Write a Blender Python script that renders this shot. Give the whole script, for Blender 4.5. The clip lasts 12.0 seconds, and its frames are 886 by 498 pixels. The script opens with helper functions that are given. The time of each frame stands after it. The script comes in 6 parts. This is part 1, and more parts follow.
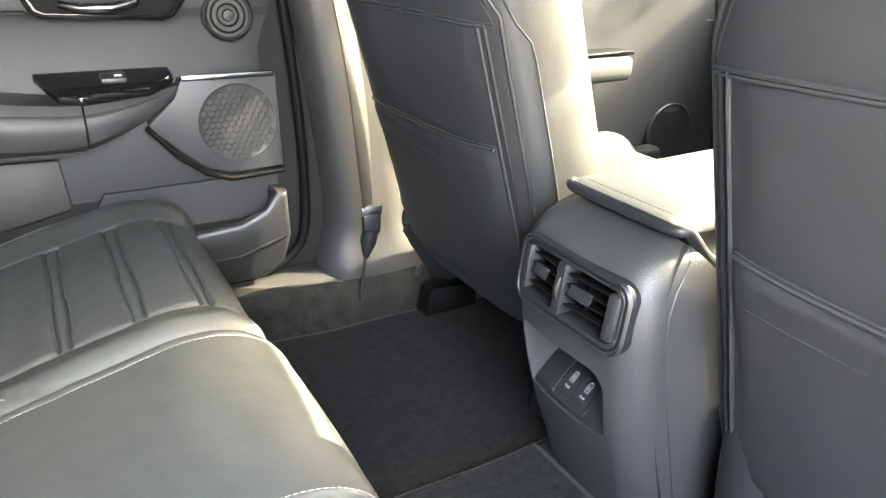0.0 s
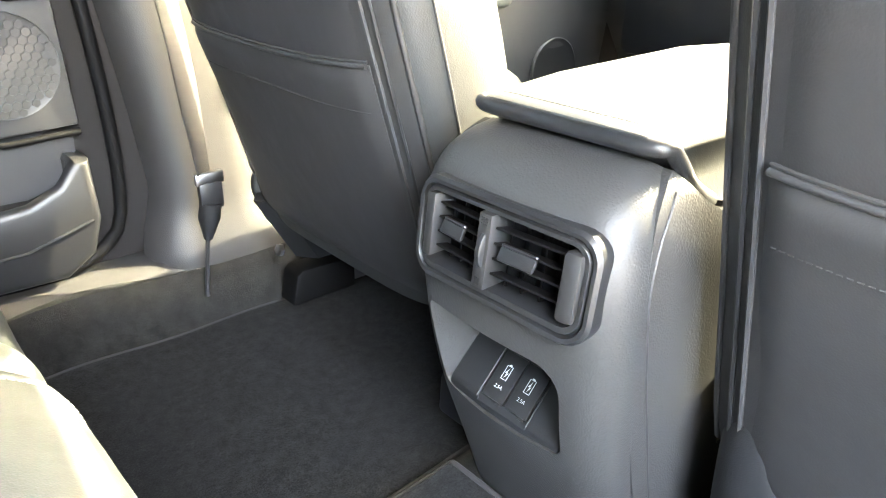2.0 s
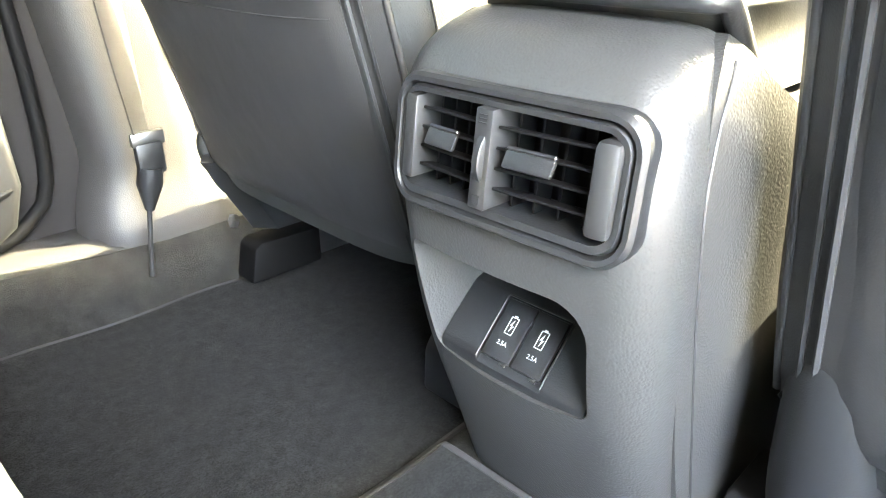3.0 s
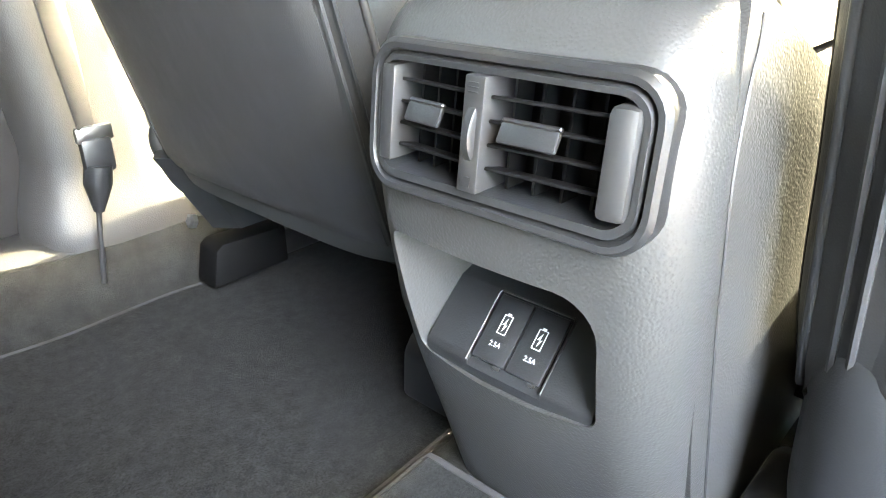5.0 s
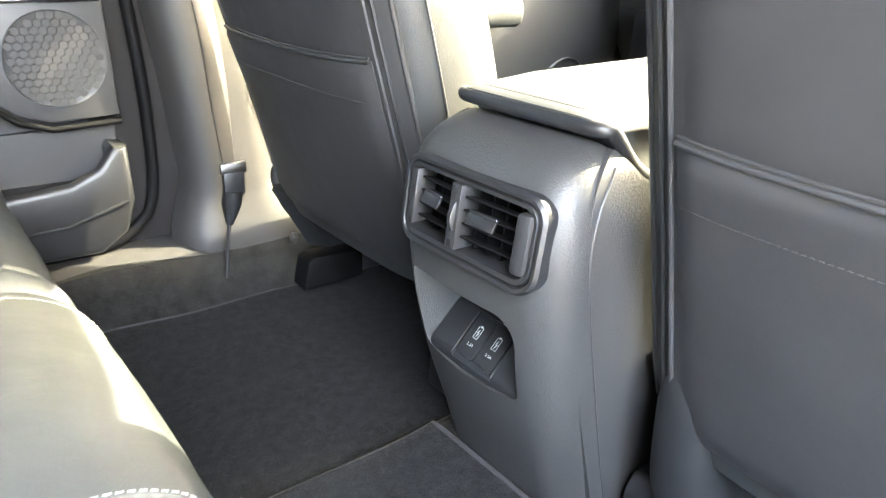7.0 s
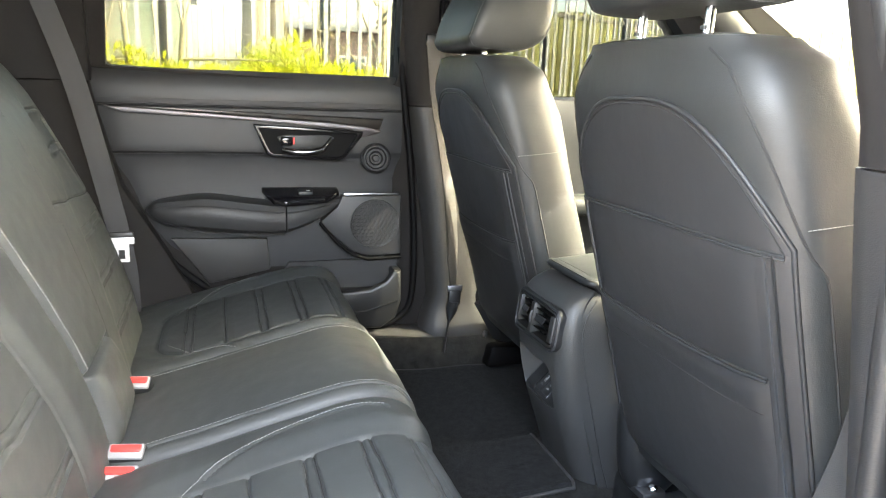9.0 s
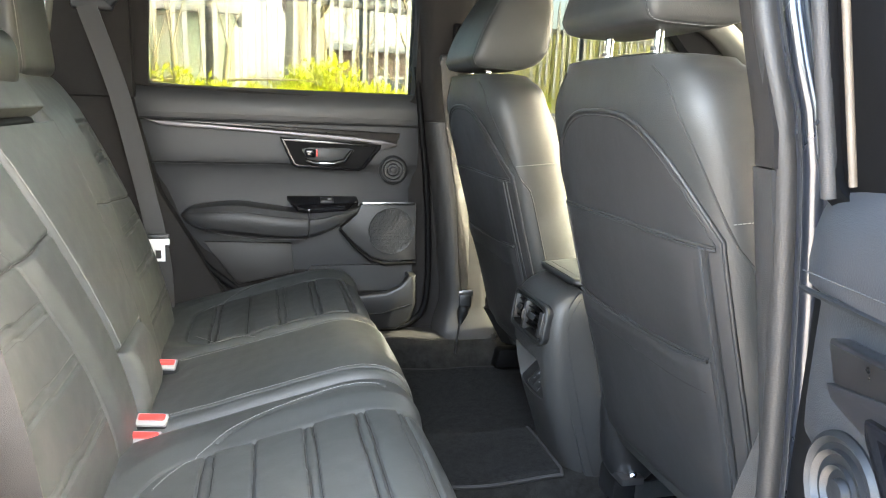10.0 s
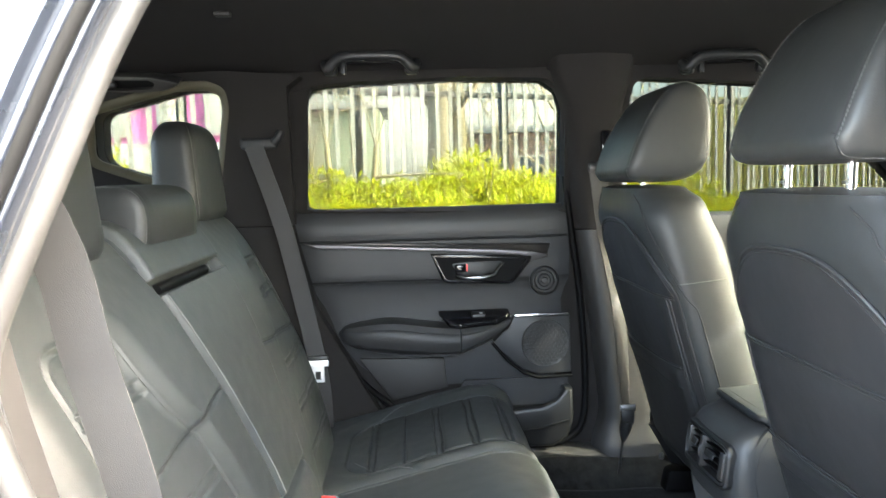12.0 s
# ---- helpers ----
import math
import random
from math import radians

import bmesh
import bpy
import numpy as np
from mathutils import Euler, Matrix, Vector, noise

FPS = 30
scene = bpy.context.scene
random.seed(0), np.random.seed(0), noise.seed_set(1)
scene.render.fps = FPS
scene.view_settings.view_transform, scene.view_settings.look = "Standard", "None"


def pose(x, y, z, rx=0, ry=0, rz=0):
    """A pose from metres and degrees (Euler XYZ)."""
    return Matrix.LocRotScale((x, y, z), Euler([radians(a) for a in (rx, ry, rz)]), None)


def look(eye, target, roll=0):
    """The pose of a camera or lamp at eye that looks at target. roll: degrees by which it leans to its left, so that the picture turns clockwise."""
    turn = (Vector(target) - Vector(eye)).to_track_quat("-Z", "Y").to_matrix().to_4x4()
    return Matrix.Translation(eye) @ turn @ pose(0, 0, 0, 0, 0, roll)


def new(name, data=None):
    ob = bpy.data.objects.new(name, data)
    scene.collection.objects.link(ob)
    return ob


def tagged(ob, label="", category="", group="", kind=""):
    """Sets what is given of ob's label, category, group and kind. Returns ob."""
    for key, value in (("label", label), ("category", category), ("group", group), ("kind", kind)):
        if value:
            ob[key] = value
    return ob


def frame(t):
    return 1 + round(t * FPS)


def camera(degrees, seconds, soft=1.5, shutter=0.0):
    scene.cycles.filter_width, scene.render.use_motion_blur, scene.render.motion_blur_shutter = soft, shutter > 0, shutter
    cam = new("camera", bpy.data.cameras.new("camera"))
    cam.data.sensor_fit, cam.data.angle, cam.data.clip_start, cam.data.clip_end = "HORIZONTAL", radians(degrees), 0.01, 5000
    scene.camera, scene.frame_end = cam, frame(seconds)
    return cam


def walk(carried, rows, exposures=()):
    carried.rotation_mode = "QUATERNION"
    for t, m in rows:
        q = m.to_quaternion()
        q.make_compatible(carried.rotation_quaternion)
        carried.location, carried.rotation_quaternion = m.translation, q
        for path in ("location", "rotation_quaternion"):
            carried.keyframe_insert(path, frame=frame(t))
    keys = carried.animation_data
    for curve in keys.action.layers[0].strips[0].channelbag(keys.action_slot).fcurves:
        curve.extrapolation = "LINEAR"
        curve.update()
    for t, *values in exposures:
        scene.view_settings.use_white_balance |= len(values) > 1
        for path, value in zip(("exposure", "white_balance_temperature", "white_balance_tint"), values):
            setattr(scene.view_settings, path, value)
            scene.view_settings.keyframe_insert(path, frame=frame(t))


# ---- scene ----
cam = camera(64.2, 12.0, soft=1.0, shutter=0.25)
PATH = [
    (0, (-0.465, -0.513, 1.038), (0.455, 1.076, 0.244), 1.2),
    (0.5, (-0.43, -0.465, 1.015), (0.578, 1.057, 0.196), 1.3),
    (1, (-0.396, -0.407, 0.979), (0.705, 1.044, 0.153), 1.6),
    (1.5, (-0.366, -0.355, 0.951), (0.794, 1.042, 0.112), 1.3),
    (2, (-0.349, -0.32, 0.923), (0.853, 1.034, 0.074), 0.8),
    (2.5, (-0.324, -0.289, 0.88), (0.913, 1.031, 0.026), 0.0),
    (3, (-0.303, -0.25, 0.829), (0.966, 1.043, -0.019), -0.3),
    (5, (-0.279, -0.211, 0.803), (1.055, 1.014, -0.046), -0.6),
    (5.5, (-0.286, -0.216, 0.806), (1.041, 1.016, -0.042), -0.4),
    (6, (-0.29, -0.224, 0.816), (1.013, 1.041, -0.022), 0.1),
    (6.5, (-0.327, -0.285, 0.86), (0.924, 1.048, 0.048), 0.9),
    (7, (-0.38, -0.42, 0.914), (0.782, 1.005, 0.128), 2.3),
    (7.5, (-0.446, -0.614, 0.975), (0.526, 0.995, 0.292), 3.6),
    (7.7, (-0.465, -0.693, 1.002), (0.423, 0.98, 0.36), 2.7),
    (9.3, (-0.57, -1.195, 1.119), (-0.016, 0.679, 0.694), 2.4),
    (9.5, (-0.544, -1.226, 1.115), (-0.016, 0.658, 0.7), 2.4),
    (10, (-0.524, -1.271, 1.107), (-0.038, 0.628, 0.711), 2.3),
    (10.5, (-0.524, -1.272, 1.109), (-0.084, 0.642, 0.73), 1.9),
    (11, (-0.522, -1.268, 1.114), (-0.132, 0.661, 0.755), 1.5),
    (11.5, (-0.527, -1.245, 1.154), (-0.255, 0.712, 0.842), 0.1),
    (12, (-0.538, -1.211, 1.206), (-0.447, 0.777, 1.013), -1.6),
]
EXPOSURES = [(0.0, 7.16, 7450, 12), (1.5, 7.68, 7550, 11), (2.5, 8.08, 7650, 9), (3.2, 8.55, 7850, 8), (6.0, 8.55, 7850, 8), (6.6, 7.95, 7650, 9), (7.1, 7.55, 7350, 11), (7.7, 7.4, 7350, 12), (8.5, 6.4, 7250, 11), (9.3, 6.05, 7200, 9), (11.0, 5.98, 7150, 8), (12.0, 5.66, 6550, 6)]
walk(cam, [(t, look(eye, target, roll)) for t, eye, target, roll in PATH], EXPOSURES)

# ---- world and sun ----
SUN_AZ, SUN_EL = radians(-13), radians(34)
SUN_TO = Vector((math.cos(SUN_AZ) * math.cos(SUN_EL), math.sin(SUN_AZ) * math.cos(SUN_EL), math.sin(SUN_EL)))
world = bpy.data.worlds.new("sky")
scene.world = world
world.use_nodes = True
sky = world.node_tree.nodes.new("ShaderNodeTexSky")
sky.sky_type, sky.sun_disc = "NISHITA", False
sky.sun_elevation = math.asin(SUN_TO.z)
sky.sun_rotation = math.atan2(SUN_TO.x, SUN_TO.y)
sky.air_density, sky.dust_density = 0.9, 5.0
back = world.node_tree.nodes["Background"]
world.node_tree.links.new(sky.outputs[0], back.inputs[0])
back.inputs[1].default_value = 0.15
sun = new("sun", bpy.data.lights.new("sun", "SUN"))
sun.data.energy, sun.data.angle, sun.data.color = 0.95, radians(0.53), (1.0, 0.93, 0.82)
sun.matrix_world = look((0, 0, 0), -SUN_TO)


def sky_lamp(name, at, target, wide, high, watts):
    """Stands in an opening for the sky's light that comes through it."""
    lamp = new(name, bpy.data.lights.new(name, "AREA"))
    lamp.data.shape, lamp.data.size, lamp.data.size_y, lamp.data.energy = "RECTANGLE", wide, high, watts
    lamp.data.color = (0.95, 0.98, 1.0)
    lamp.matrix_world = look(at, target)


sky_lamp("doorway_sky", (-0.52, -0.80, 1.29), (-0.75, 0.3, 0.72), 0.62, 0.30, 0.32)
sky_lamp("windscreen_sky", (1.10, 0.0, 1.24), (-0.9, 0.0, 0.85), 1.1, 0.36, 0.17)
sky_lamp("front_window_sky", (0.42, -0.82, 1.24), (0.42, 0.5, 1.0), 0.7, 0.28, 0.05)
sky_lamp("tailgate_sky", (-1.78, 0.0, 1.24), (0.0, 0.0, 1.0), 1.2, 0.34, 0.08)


# ---- mesh helpers ----
def mesh_of(verts, faces, smooth=35):
    me = bpy.data.meshes.new("m")
    me.from_pydata([tuple(map(float, v)) for v in verts], [], [tuple(map(int, f)) for f in faces])
    bm = bmesh.new()
    bm.from_mesh(me)
    bmesh.ops.remove_doubles(bm, verts=bm.verts, dist=1e-6)
    bmesh.ops.recalc_face_normals(bm, faces=bm.faces)
    bm.to_mesh(me)
    bm.free()
    return shaded(me, smooth)


def shaded(me, smooth=35):
    if smooth:
        me.polygons.foreach_set("use_smooth", [True] * len(me.polygons))
        me.set_sharp_from_angle(angle=radians(smooth))
    return me


def joined(*meshes, smooth=35):
    verts, faces = [], []
    for me in meshes:
        n = len(verts)
        verts += [tuple(v.co) for v in me.vertices]
        faces += [[n + i for i in p.vertices] for p in me.polygons]
    me = bpy.data.meshes.new("m")
    me.from_pydata(verts, [], faces)
    return shaded(me, smooth)


def moved(me, m):
    me = me.copy()
    me.transform(m)
    if m.to_3x3().determinant() < 0:
        me.flip_normals()
    return me


def loft(rings, closed=True, caps=True, smooth=35):
    """Rings of equal length, joined one to the next."""
    rings = np.asarray(rings, float)
    n, k = rings.shape[:2]
    faces = []
    for a in range(n - 1):
        for b in range(k if closed else k - 1):
            c = (b + 1) % k
            faces.append((a * k + b, a * k + c, (a + 1) * k + c, (a + 1) * k + b))
    if caps and closed:
        faces += [tuple(range(k))[::-1], tuple((n - 1) * k + i for i in range(k))]
    return mesh_of(rings.reshape(-1, 3), faces, smooth)


def slab(front, back, smooth=35):
    """A closed sheet between two grids of the same shape."""
    front, back = np.asarray(front, float), np.asarray(back, float)
    n, k = front.shape[:2]
    faces = []
    for s in (0, n * k):
        for a in range(n - 1):
            for b in range(k - 1):
                faces.append((s + a * k + b, s + a * k + b + 1, s + (a + 1) * k + b + 1, s + (a + 1) * k + b))
    rim = [(0, b) for b in range(k)] + [(a, k - 1) for a in range(1, n)] + [(n - 1, b) for b in range(k - 2, -1, -1)] + [(a, 0) for a in range(n - 2, 0, -1)]
    for (a, b), (c, d) in zip(rim, rim[1:] + rim[:1]):
        faces.append((a * k + b, c * k + d, n * k + c * k + d, n * k + a * k + b))
    return mesh_of(np.concatenate([front.reshape(-1, 3), back.reshape(-1, 3)]), faces, smooth)


def tube(path, r, n=8, smooth=50):
    path = [Vector(p) for p in path]
    rings = []
    side = None
    for i, p in enumerate(path):
        way = (path[min(i + 1, len(path) - 1)] - path[max(i - 1, 0)]).normalized()
        if side is None:
            side = way.orthogonal().normalized()
        side = (side - way * side.dot(way)).normalized()
        up = way.cross(side)
        rr = r[i] if isinstance(r, (list, tuple)) else r
        rings.append([p + side * (rr * math.cos(a)) + up * (rr * math.sin(a)) for a in np.linspace(0, 2 * math.pi, n, endpoint=False)])
    return loft(rings, smooth=smooth)


def ribbon(path, width_dirs, w, t):
    """A flat strap along a path; width_dirs: across it at each point."""
    rings = []
    for i, (p, d) in enumerate(zip(path, width_dirs)):
        p, d = Vector(p), Vector(d).normalized()
        way = (Vector(path[min(i + 1, len(path) - 1)]) - Vector(path[max(i - 1, 0)])).normalized()
        n = way.cross(d).normalized()
        ww = w[i] if isinstance(w, (list, tuple)) else w
        rings.append([p + d * ww / 2 + n * t / 2, p - d * ww / 2 + n * t / 2, p - d * ww / 2 - n * t / 2, p + d * ww / 2 - n * t / 2])
    return loft(rings)


def prism(outline, lo, hi, axis="y", bevel=0.0, seg=2, smooth=35):
    """A flat outline drawn out along an axis. The outline is (x, z) for y, (x, y) for z, (y, z) for x."""
    def at(a, b, d):
        return {"y": (a, d, b), "z": (a, b, d), "x": (d, a, b)}[axis]
    k = len(outline)
    bm = bmesh.new()
    low = [bm.verts.new(at(a, b, lo)) for a, b in outline]
    high = [bm.verts.new(at(a, b, hi)) for a, b in outline]
    bm.faces.new(low[::-1])
    bm.faces.new(high)
    for i in range(k):
        bm.faces.new((low[i], low[(i + 1) % k], high[(i + 1) % k], high[i]))
    bmesh.ops.recalc_face_normals(bm, faces=bm.faces)
    if bevel:
        es = [e for e in bm.edges if (e.verts[0] in low) == (e.verts[1] in low)] if k > 8 else list(bm.edges)
        bmesh.ops.bevel(bm, geom=es, offset=bevel, segments=seg, profile=0.5, affect="EDGES", clamp_overlap=True)
    me = bpy.data.meshes.new("m")
    bm.to_mesh(me)
    bm.free()
    return shaded(me, smooth)


def box(c, s, bevel=0.0, seg=2, m=None):
    (x, y, z), (a, b, d) = c, (s[0] / 2, s[1] / 2, s[2] / 2)
    me = prism([(x - a, z - d), (x + a, z - d), (x + a, z + d), (x - a, z + d)], y - b, y + b, "y", bevel, seg)
    return moved(me, m) if m else me


def rounded(w0, w1, h0, h1, r, n=5):
    """A rectangle's outline with round corners."""
    out = []
    for cx, cy, a0 in ((w1 - r, h1 - r, 0), (w0 + r, h1 - r, 90), (w0 + r, h0 + r, 180), (w1 - r, h0 + r, 270)):
        out += [(cx + r * math.cos(radians(a0 + 90 * i / n)), cy + r * math.sin(radians(a0 + 90 * i / n))) for i in range(n + 1)]
    return out


def lathe(profile, centre, axis, n=32, smooth=35):
    """(radius, height) pairs turned about an axis through centre."""
    axis = Vector(axis).normalized()
    u = axis.orthogonal().normalized()
    v = axis.cross(u)
    rings = [[Vector(centre) + axis * h + (u * math.cos(a) + v * math.sin(a)) * max(r, 1e-4) for a in np.linspace(0, 2 * math.pi, n, endpoint=False)] for r, h in profile]
    return loft(rings, smooth=smooth)


def cut(me, *cutters):
    """The mesh with the cutters' volumes taken away."""
    ob = bpy.data.objects.new("work", me)
    scene.collection.objects.link(ob)
    tools = []
    for c in cutters:
        t = bpy.data.objects.new("tool", c)
        scene.collection.objects.link(t)
        tools.append(t)
        mod = ob.modifiers.new("b", "BOOLEAN")
        mod.operation, mod.solver, mod.object = "DIFFERENCE", "EXACT", t
    bpy.context.view_layer.update()
    out = bpy.data.meshes.new_from_object(ob.evaluated_get(bpy.context.evaluated_depsgraph_get()))
    for t in (*tools, ob):
        bpy.data.objects.remove(t)
    return shaded(out)


def dashes(points, normals, length=0.0040, gap=0.0020, r=0.00058):
    """Sewing stitches along a line that lies on a surface."""
    points = [Vector(p) for p in points]
    verts, faces = [], []
    at = 0.0
    for i in range(len(points) - 1):
        a, b = points[i], points[i + 1]
        seg = (b - a).length
        if seg < 1e-6:
            continue
        way, nor = (b - a) / seg, Vector(normals[i]).normalized()
        side = way.cross(nor).normalized()
        while at < seg:
            s, e = a + way * at, a + way * min(at + length, seg + length)
            n = len(verts)
            for p in (s, e):
                lift = nor * (r * 0.6)
                verts += [p + side * r + lift, p + nor * r + lift, p - side * r + lift, p - nor * r + lift]
            for j in range(4):
                faces.append((n + j, n + (j + 1) % 4, n + 4 + (j + 1) % 4, n + 4 + j))
            faces += [(n + 3, n + 2, n + 1, n), (n + 4, n + 5, n + 6, n + 7)]
            at += length + gap
        at -= seg
    return mesh_of(verts, faces, 0)


def thing(name, at, label, category, group="", kind=""):
    ob = new(name)
    ob.location = at
    ob.empty_display_size = 0.05
    return tagged(ob, label, category, group, kind)


def part(name, me, mat, parent, label=""):
    me.name = name
    ob = new(name, me)
    me.materials.clear()
    me.materials.append(mat)
    if parent:
        ob.parent = parent
        base = parent
        m = Matrix()
        while base:
            m = Matrix.Translation(base.location) @ m if base.type == "EMPTY" else m
            base = base.parent
        if parent.type == "EMPTY":
            ob.matrix_parent_inverse = m.inverted()
    return tagged(ob, label)


def solo(name, me, mat, label, category, group="", kind=""):
    return tagged(part(name, me, mat, None), label, category, group, kind)


def smoothstep(a, b, x):
    t = np.clip((np.asarray(x, float) - a) / (b - a), 0, 1)
    return t * t * (3 - 2 * t)


def curve(pairs, x):
    """A smooth line through (x, value) pairs."""
    px, py = zip(*pairs)
    x = min(max(x, px[0]), px[-1])
    i = max(0, min(len(px) - 2, int(np.searchsorted(px, x)) - 1))
    h = px[i + 1] - px[i]
    def slope(j):
        a, b = max(0, j - 1), min(len(px) - 1, j + 1)
        return (py[b] - py[a]) / (px[b] - px[a])
    t = (x - px[i]) / h
    return ((1 + 2 * t) * (1 - t) ** 2 * py[i] + t * (1 - t) ** 2 * h * slope(i) + t * t * (3 - 2 * t) * py[i + 1] + t * t * (t - 1) * h * slope(i + 1))


def spline(pts, n):
    """n points at even steps along a smooth line through pts."""
    pts = [Vector(p) for p in pts]
    ext = [2 * pts[0] - pts[1]] + pts + [2 * pts[-1] - pts[-2]]
    out = []
    for i in range(1, len(ext) - 2):
        a, b, c, d = ext[i - 1:i + 3]
        for t in np.linspace(0, 1, 24, endpoint=False):
            out.append(0.5 * ((2 * b) + (c - a) * t + (2 * a - 5 * b + 4 * c - d) * t * t + (3 * b - a - 3 * c + d) * t ** 3))
    out.append(pts[-1])
    out = np.array(out)
    s = np.r_[0, np.cumsum(np.linalg.norm(np.diff(out, axis=0), axis=1))]
    u = np.linspace(0, s[-1], n)
    return np.stack([np.interp(u, s, out[:, k]) for k in range(out.shape[1])], 1)


# ---- materials ----
def material(name, colour, rough=0.5, metal=0.0, coat=0.0, spec=0.5, vary=0.25, vary_scale=9.0, bumps=(), rough_vary=0.08, fine=0.0, fine_scale=600.0, island=0.0, rand=0.0, sheen=0.0):
    """bumps: (kind, scale, strength in metres). fine: small-scale colour mottling."""
    mat = bpy.data.materials.new(name)
    mat.use_nodes = True
    nt = mat.node_tree
    bsdf = nt.nodes["Principled BSDF"]
    link = nt.links.new

    def node(kind, **values):
        n = nt.nodes.new(kind)
        for k, v in values.items():
            n.inputs[k].default_value = v
        return n

    co = nt.nodes.new("ShaderNodeTexCoord").outputs["Object"]
    big = node("ShaderNodeTexNoise", Scale=vary_scale, Detail=5.0, Roughness=0.6)
    link(co, big.inputs["Vector"])
    hsv = node("ShaderNodeHueSaturation", Color=(*colour, 1))
    ramp = node("ShaderNodeMapRange")
    ramp.inputs["From Min"].default_value, ramp.inputs["From Max"].default_value = 0.3, 0.7
    ramp.inputs["To Min"].default_value, ramp.inputs["To Max"].default_value = 1 - vary, 1 + vary
    link(big.outputs["Fac"], ramp.inputs["Value"])
    value = ramp.outputs["Result"]
    if fine:
        small = node("ShaderNodeTexNoise", Scale=fine_scale, Detail=2.0)
        link(co, small.inputs["Vector"])
        r2 = node("ShaderNodeMapRange")
        r2.inputs["From Min"].default_value, r2.inputs["From Max"].default_value = 0.3, 0.7
        r2.inputs["To Min"].default_value, r2.inputs["To Max"].default_value = 1 - fine, 1 + fine
        link(small.outputs["Fac"], r2.inputs["Value"])
        mul = nt.nodes.new("ShaderNodeMath")
        mul.operation = "MULTIPLY"
        link(value, mul.inputs[0])
        link(r2.outputs["Result"], mul.inputs[1])
        value = mul.outputs[0]
    for amount, source in ((island, "Random Per Island"), (rand, "Random")):
        if amount:
            info = nt.nodes.new("ShaderNodeNewGeometry" if source == "Random Per Island" else "ShaderNodeObjectInfo")
            r3 = node("ShaderNodeMapRange")
            r3.inputs["To Min"].default_value, r3.inputs["To Max"].default_value = 1 - amount, 1 + amount
            link(info.outputs[source], r3.inputs["Value"])
            mul = nt.nodes.new("ShaderNodeMath")
            mul.operation = "MULTIPLY"
            link(value, mul.inputs[0])
            link(r3.outputs["Result"], mul.inputs[1])
            value = mul.outputs[0]
    link(value, hsv.inputs["Value"])
    link(hsv.outputs["Color"], bsdf.inputs["Base Color"])
    rr = node("ShaderNodeMapRange")
    rr.inputs["To Min"].default_value, rr.inputs["To Max"].default_value = max(0.02, rough - rough_vary), min(1, rough + rough_vary)
    link(big.outputs["Fac"], rr.inputs["Value"])
    link(rr.outputs["Result"], bsdf.inputs["Roughness"])
    bsdf.inputs["Metallic"].default_value = metal
    bsdf.inputs["Coat Weight"].default_value = coat
    bsdf.inputs["Coat Roughness"].default_value = 0.06
    bsdf.inputs["Specular IOR Level"].default_value = spec
    bsdf.inputs["Sheen Weight"].default_value = sheen
    normal = None
    for kind, scale, depth in bumps:
        if kind == "noise":
            tex = node("ShaderNodeTexNoise", Scale=scale, Detail=3.0)
            out = tex.outputs["Fac"]
        elif kind == "wave":
            tex = node("ShaderNodeTexWave", Scale=scale)
            out = tex.outputs["Fac"]
        else:
            tex = node("ShaderNodeTexVoronoi", Scale=scale)
            tex.feature = "SMOOTH_F1"
            out = tex.outputs["Distance"]
        link(co, tex.inputs["Vector"])
        b = node("ShaderNodeBump", Distance=depth, Strength=1.0)
        link(out, b.inputs["Height"])
        if normal:
            link(normal, b.inputs["Normal"])
        normal = b.outputs["Normal"]
    if normal:
        link(normal, bsdf.inputs["Normal"])
    return mat


def glass_material(name, tint):
    mat = bpy.data.materials.new(name)
    mat.use_nodes = True
    nt = mat.node_tree
    nt.nodes.remove(nt.nodes["Principled BSDF"])
    clear, gloss, mix, fres = (nt.nodes.new(k) for k in ("ShaderNodeBsdfTransparent", "ShaderNodeBsdfGlossy", "ShaderNodeMixShader", "ShaderNodeFresnel"))
    clear.inputs["Color"].default_value = (*tint, 1)
    gloss.inputs["Roughness"].default_value = 0.01
    fres.inputs["IOR"].default_value = 1.2
    nt.links.new(fres.outputs[0], mix.inputs[0])
    nt.links.new(clear.outputs[0], mix.inputs[1])
    nt.links.new(gloss.outputs[0], mix.inputs[2])
    nt.links.new(mix.outputs[0], nt.nodes["Material Output"].inputs["Surface"])
    return mat


GRAIN = (("voronoi", 620.0, 0.00024), ("noise", 330.0, 0.00010))
LEATHER = material("black_leather", (0.030, 0.0328, 0.0322), 0.52, spec=0.38, vary=0.12, bumps=(("voronoi", 900.0, 0.00012), ("noise", 45.0, 0.0005)), fine=0.06)
# LEATHER again in darker colour, for seat shells and head restraints in shade.
SHADED_LEATHER = material("shaded_leather", (0.0172, 0.0182, 0.0182), 0.50, spec=0.36, vary=0.12, bumps=(("voronoi", 800.0, 0.00016), ("noise", 40.0, 0.0005)), fine=0.06)
BACKCLOTH = material("seat_back_vinyl", (0.0185, 0.0184, 0.0190), 0.48, spec=0.30, vary=0.12, bumps=(("voronoi", 900.0, 0.0001), ("noise", 18.0, 0.0012)))
SOFT = material("soft_touch_trim", (0.0245, 0.0250, 0.0265), 0.47, spec=0.30, vary=0.1, bumps=(("voronoi", 800.0, 0.00015),))
PLASTIC = material("grained_plastic", (0.0240, 0.0241, 0.0239), 0.47, spec=0.34, vary=0.08, bumps=GRAIN, rough_vary=0.05)
PLASTIC_DARK = material("dark_plastic", (0.0090, 0.0094, 0.0102), 0.44, spec=0.4, vary=0.1, bumps=(("voronoi", 900.0, 0.00008),))
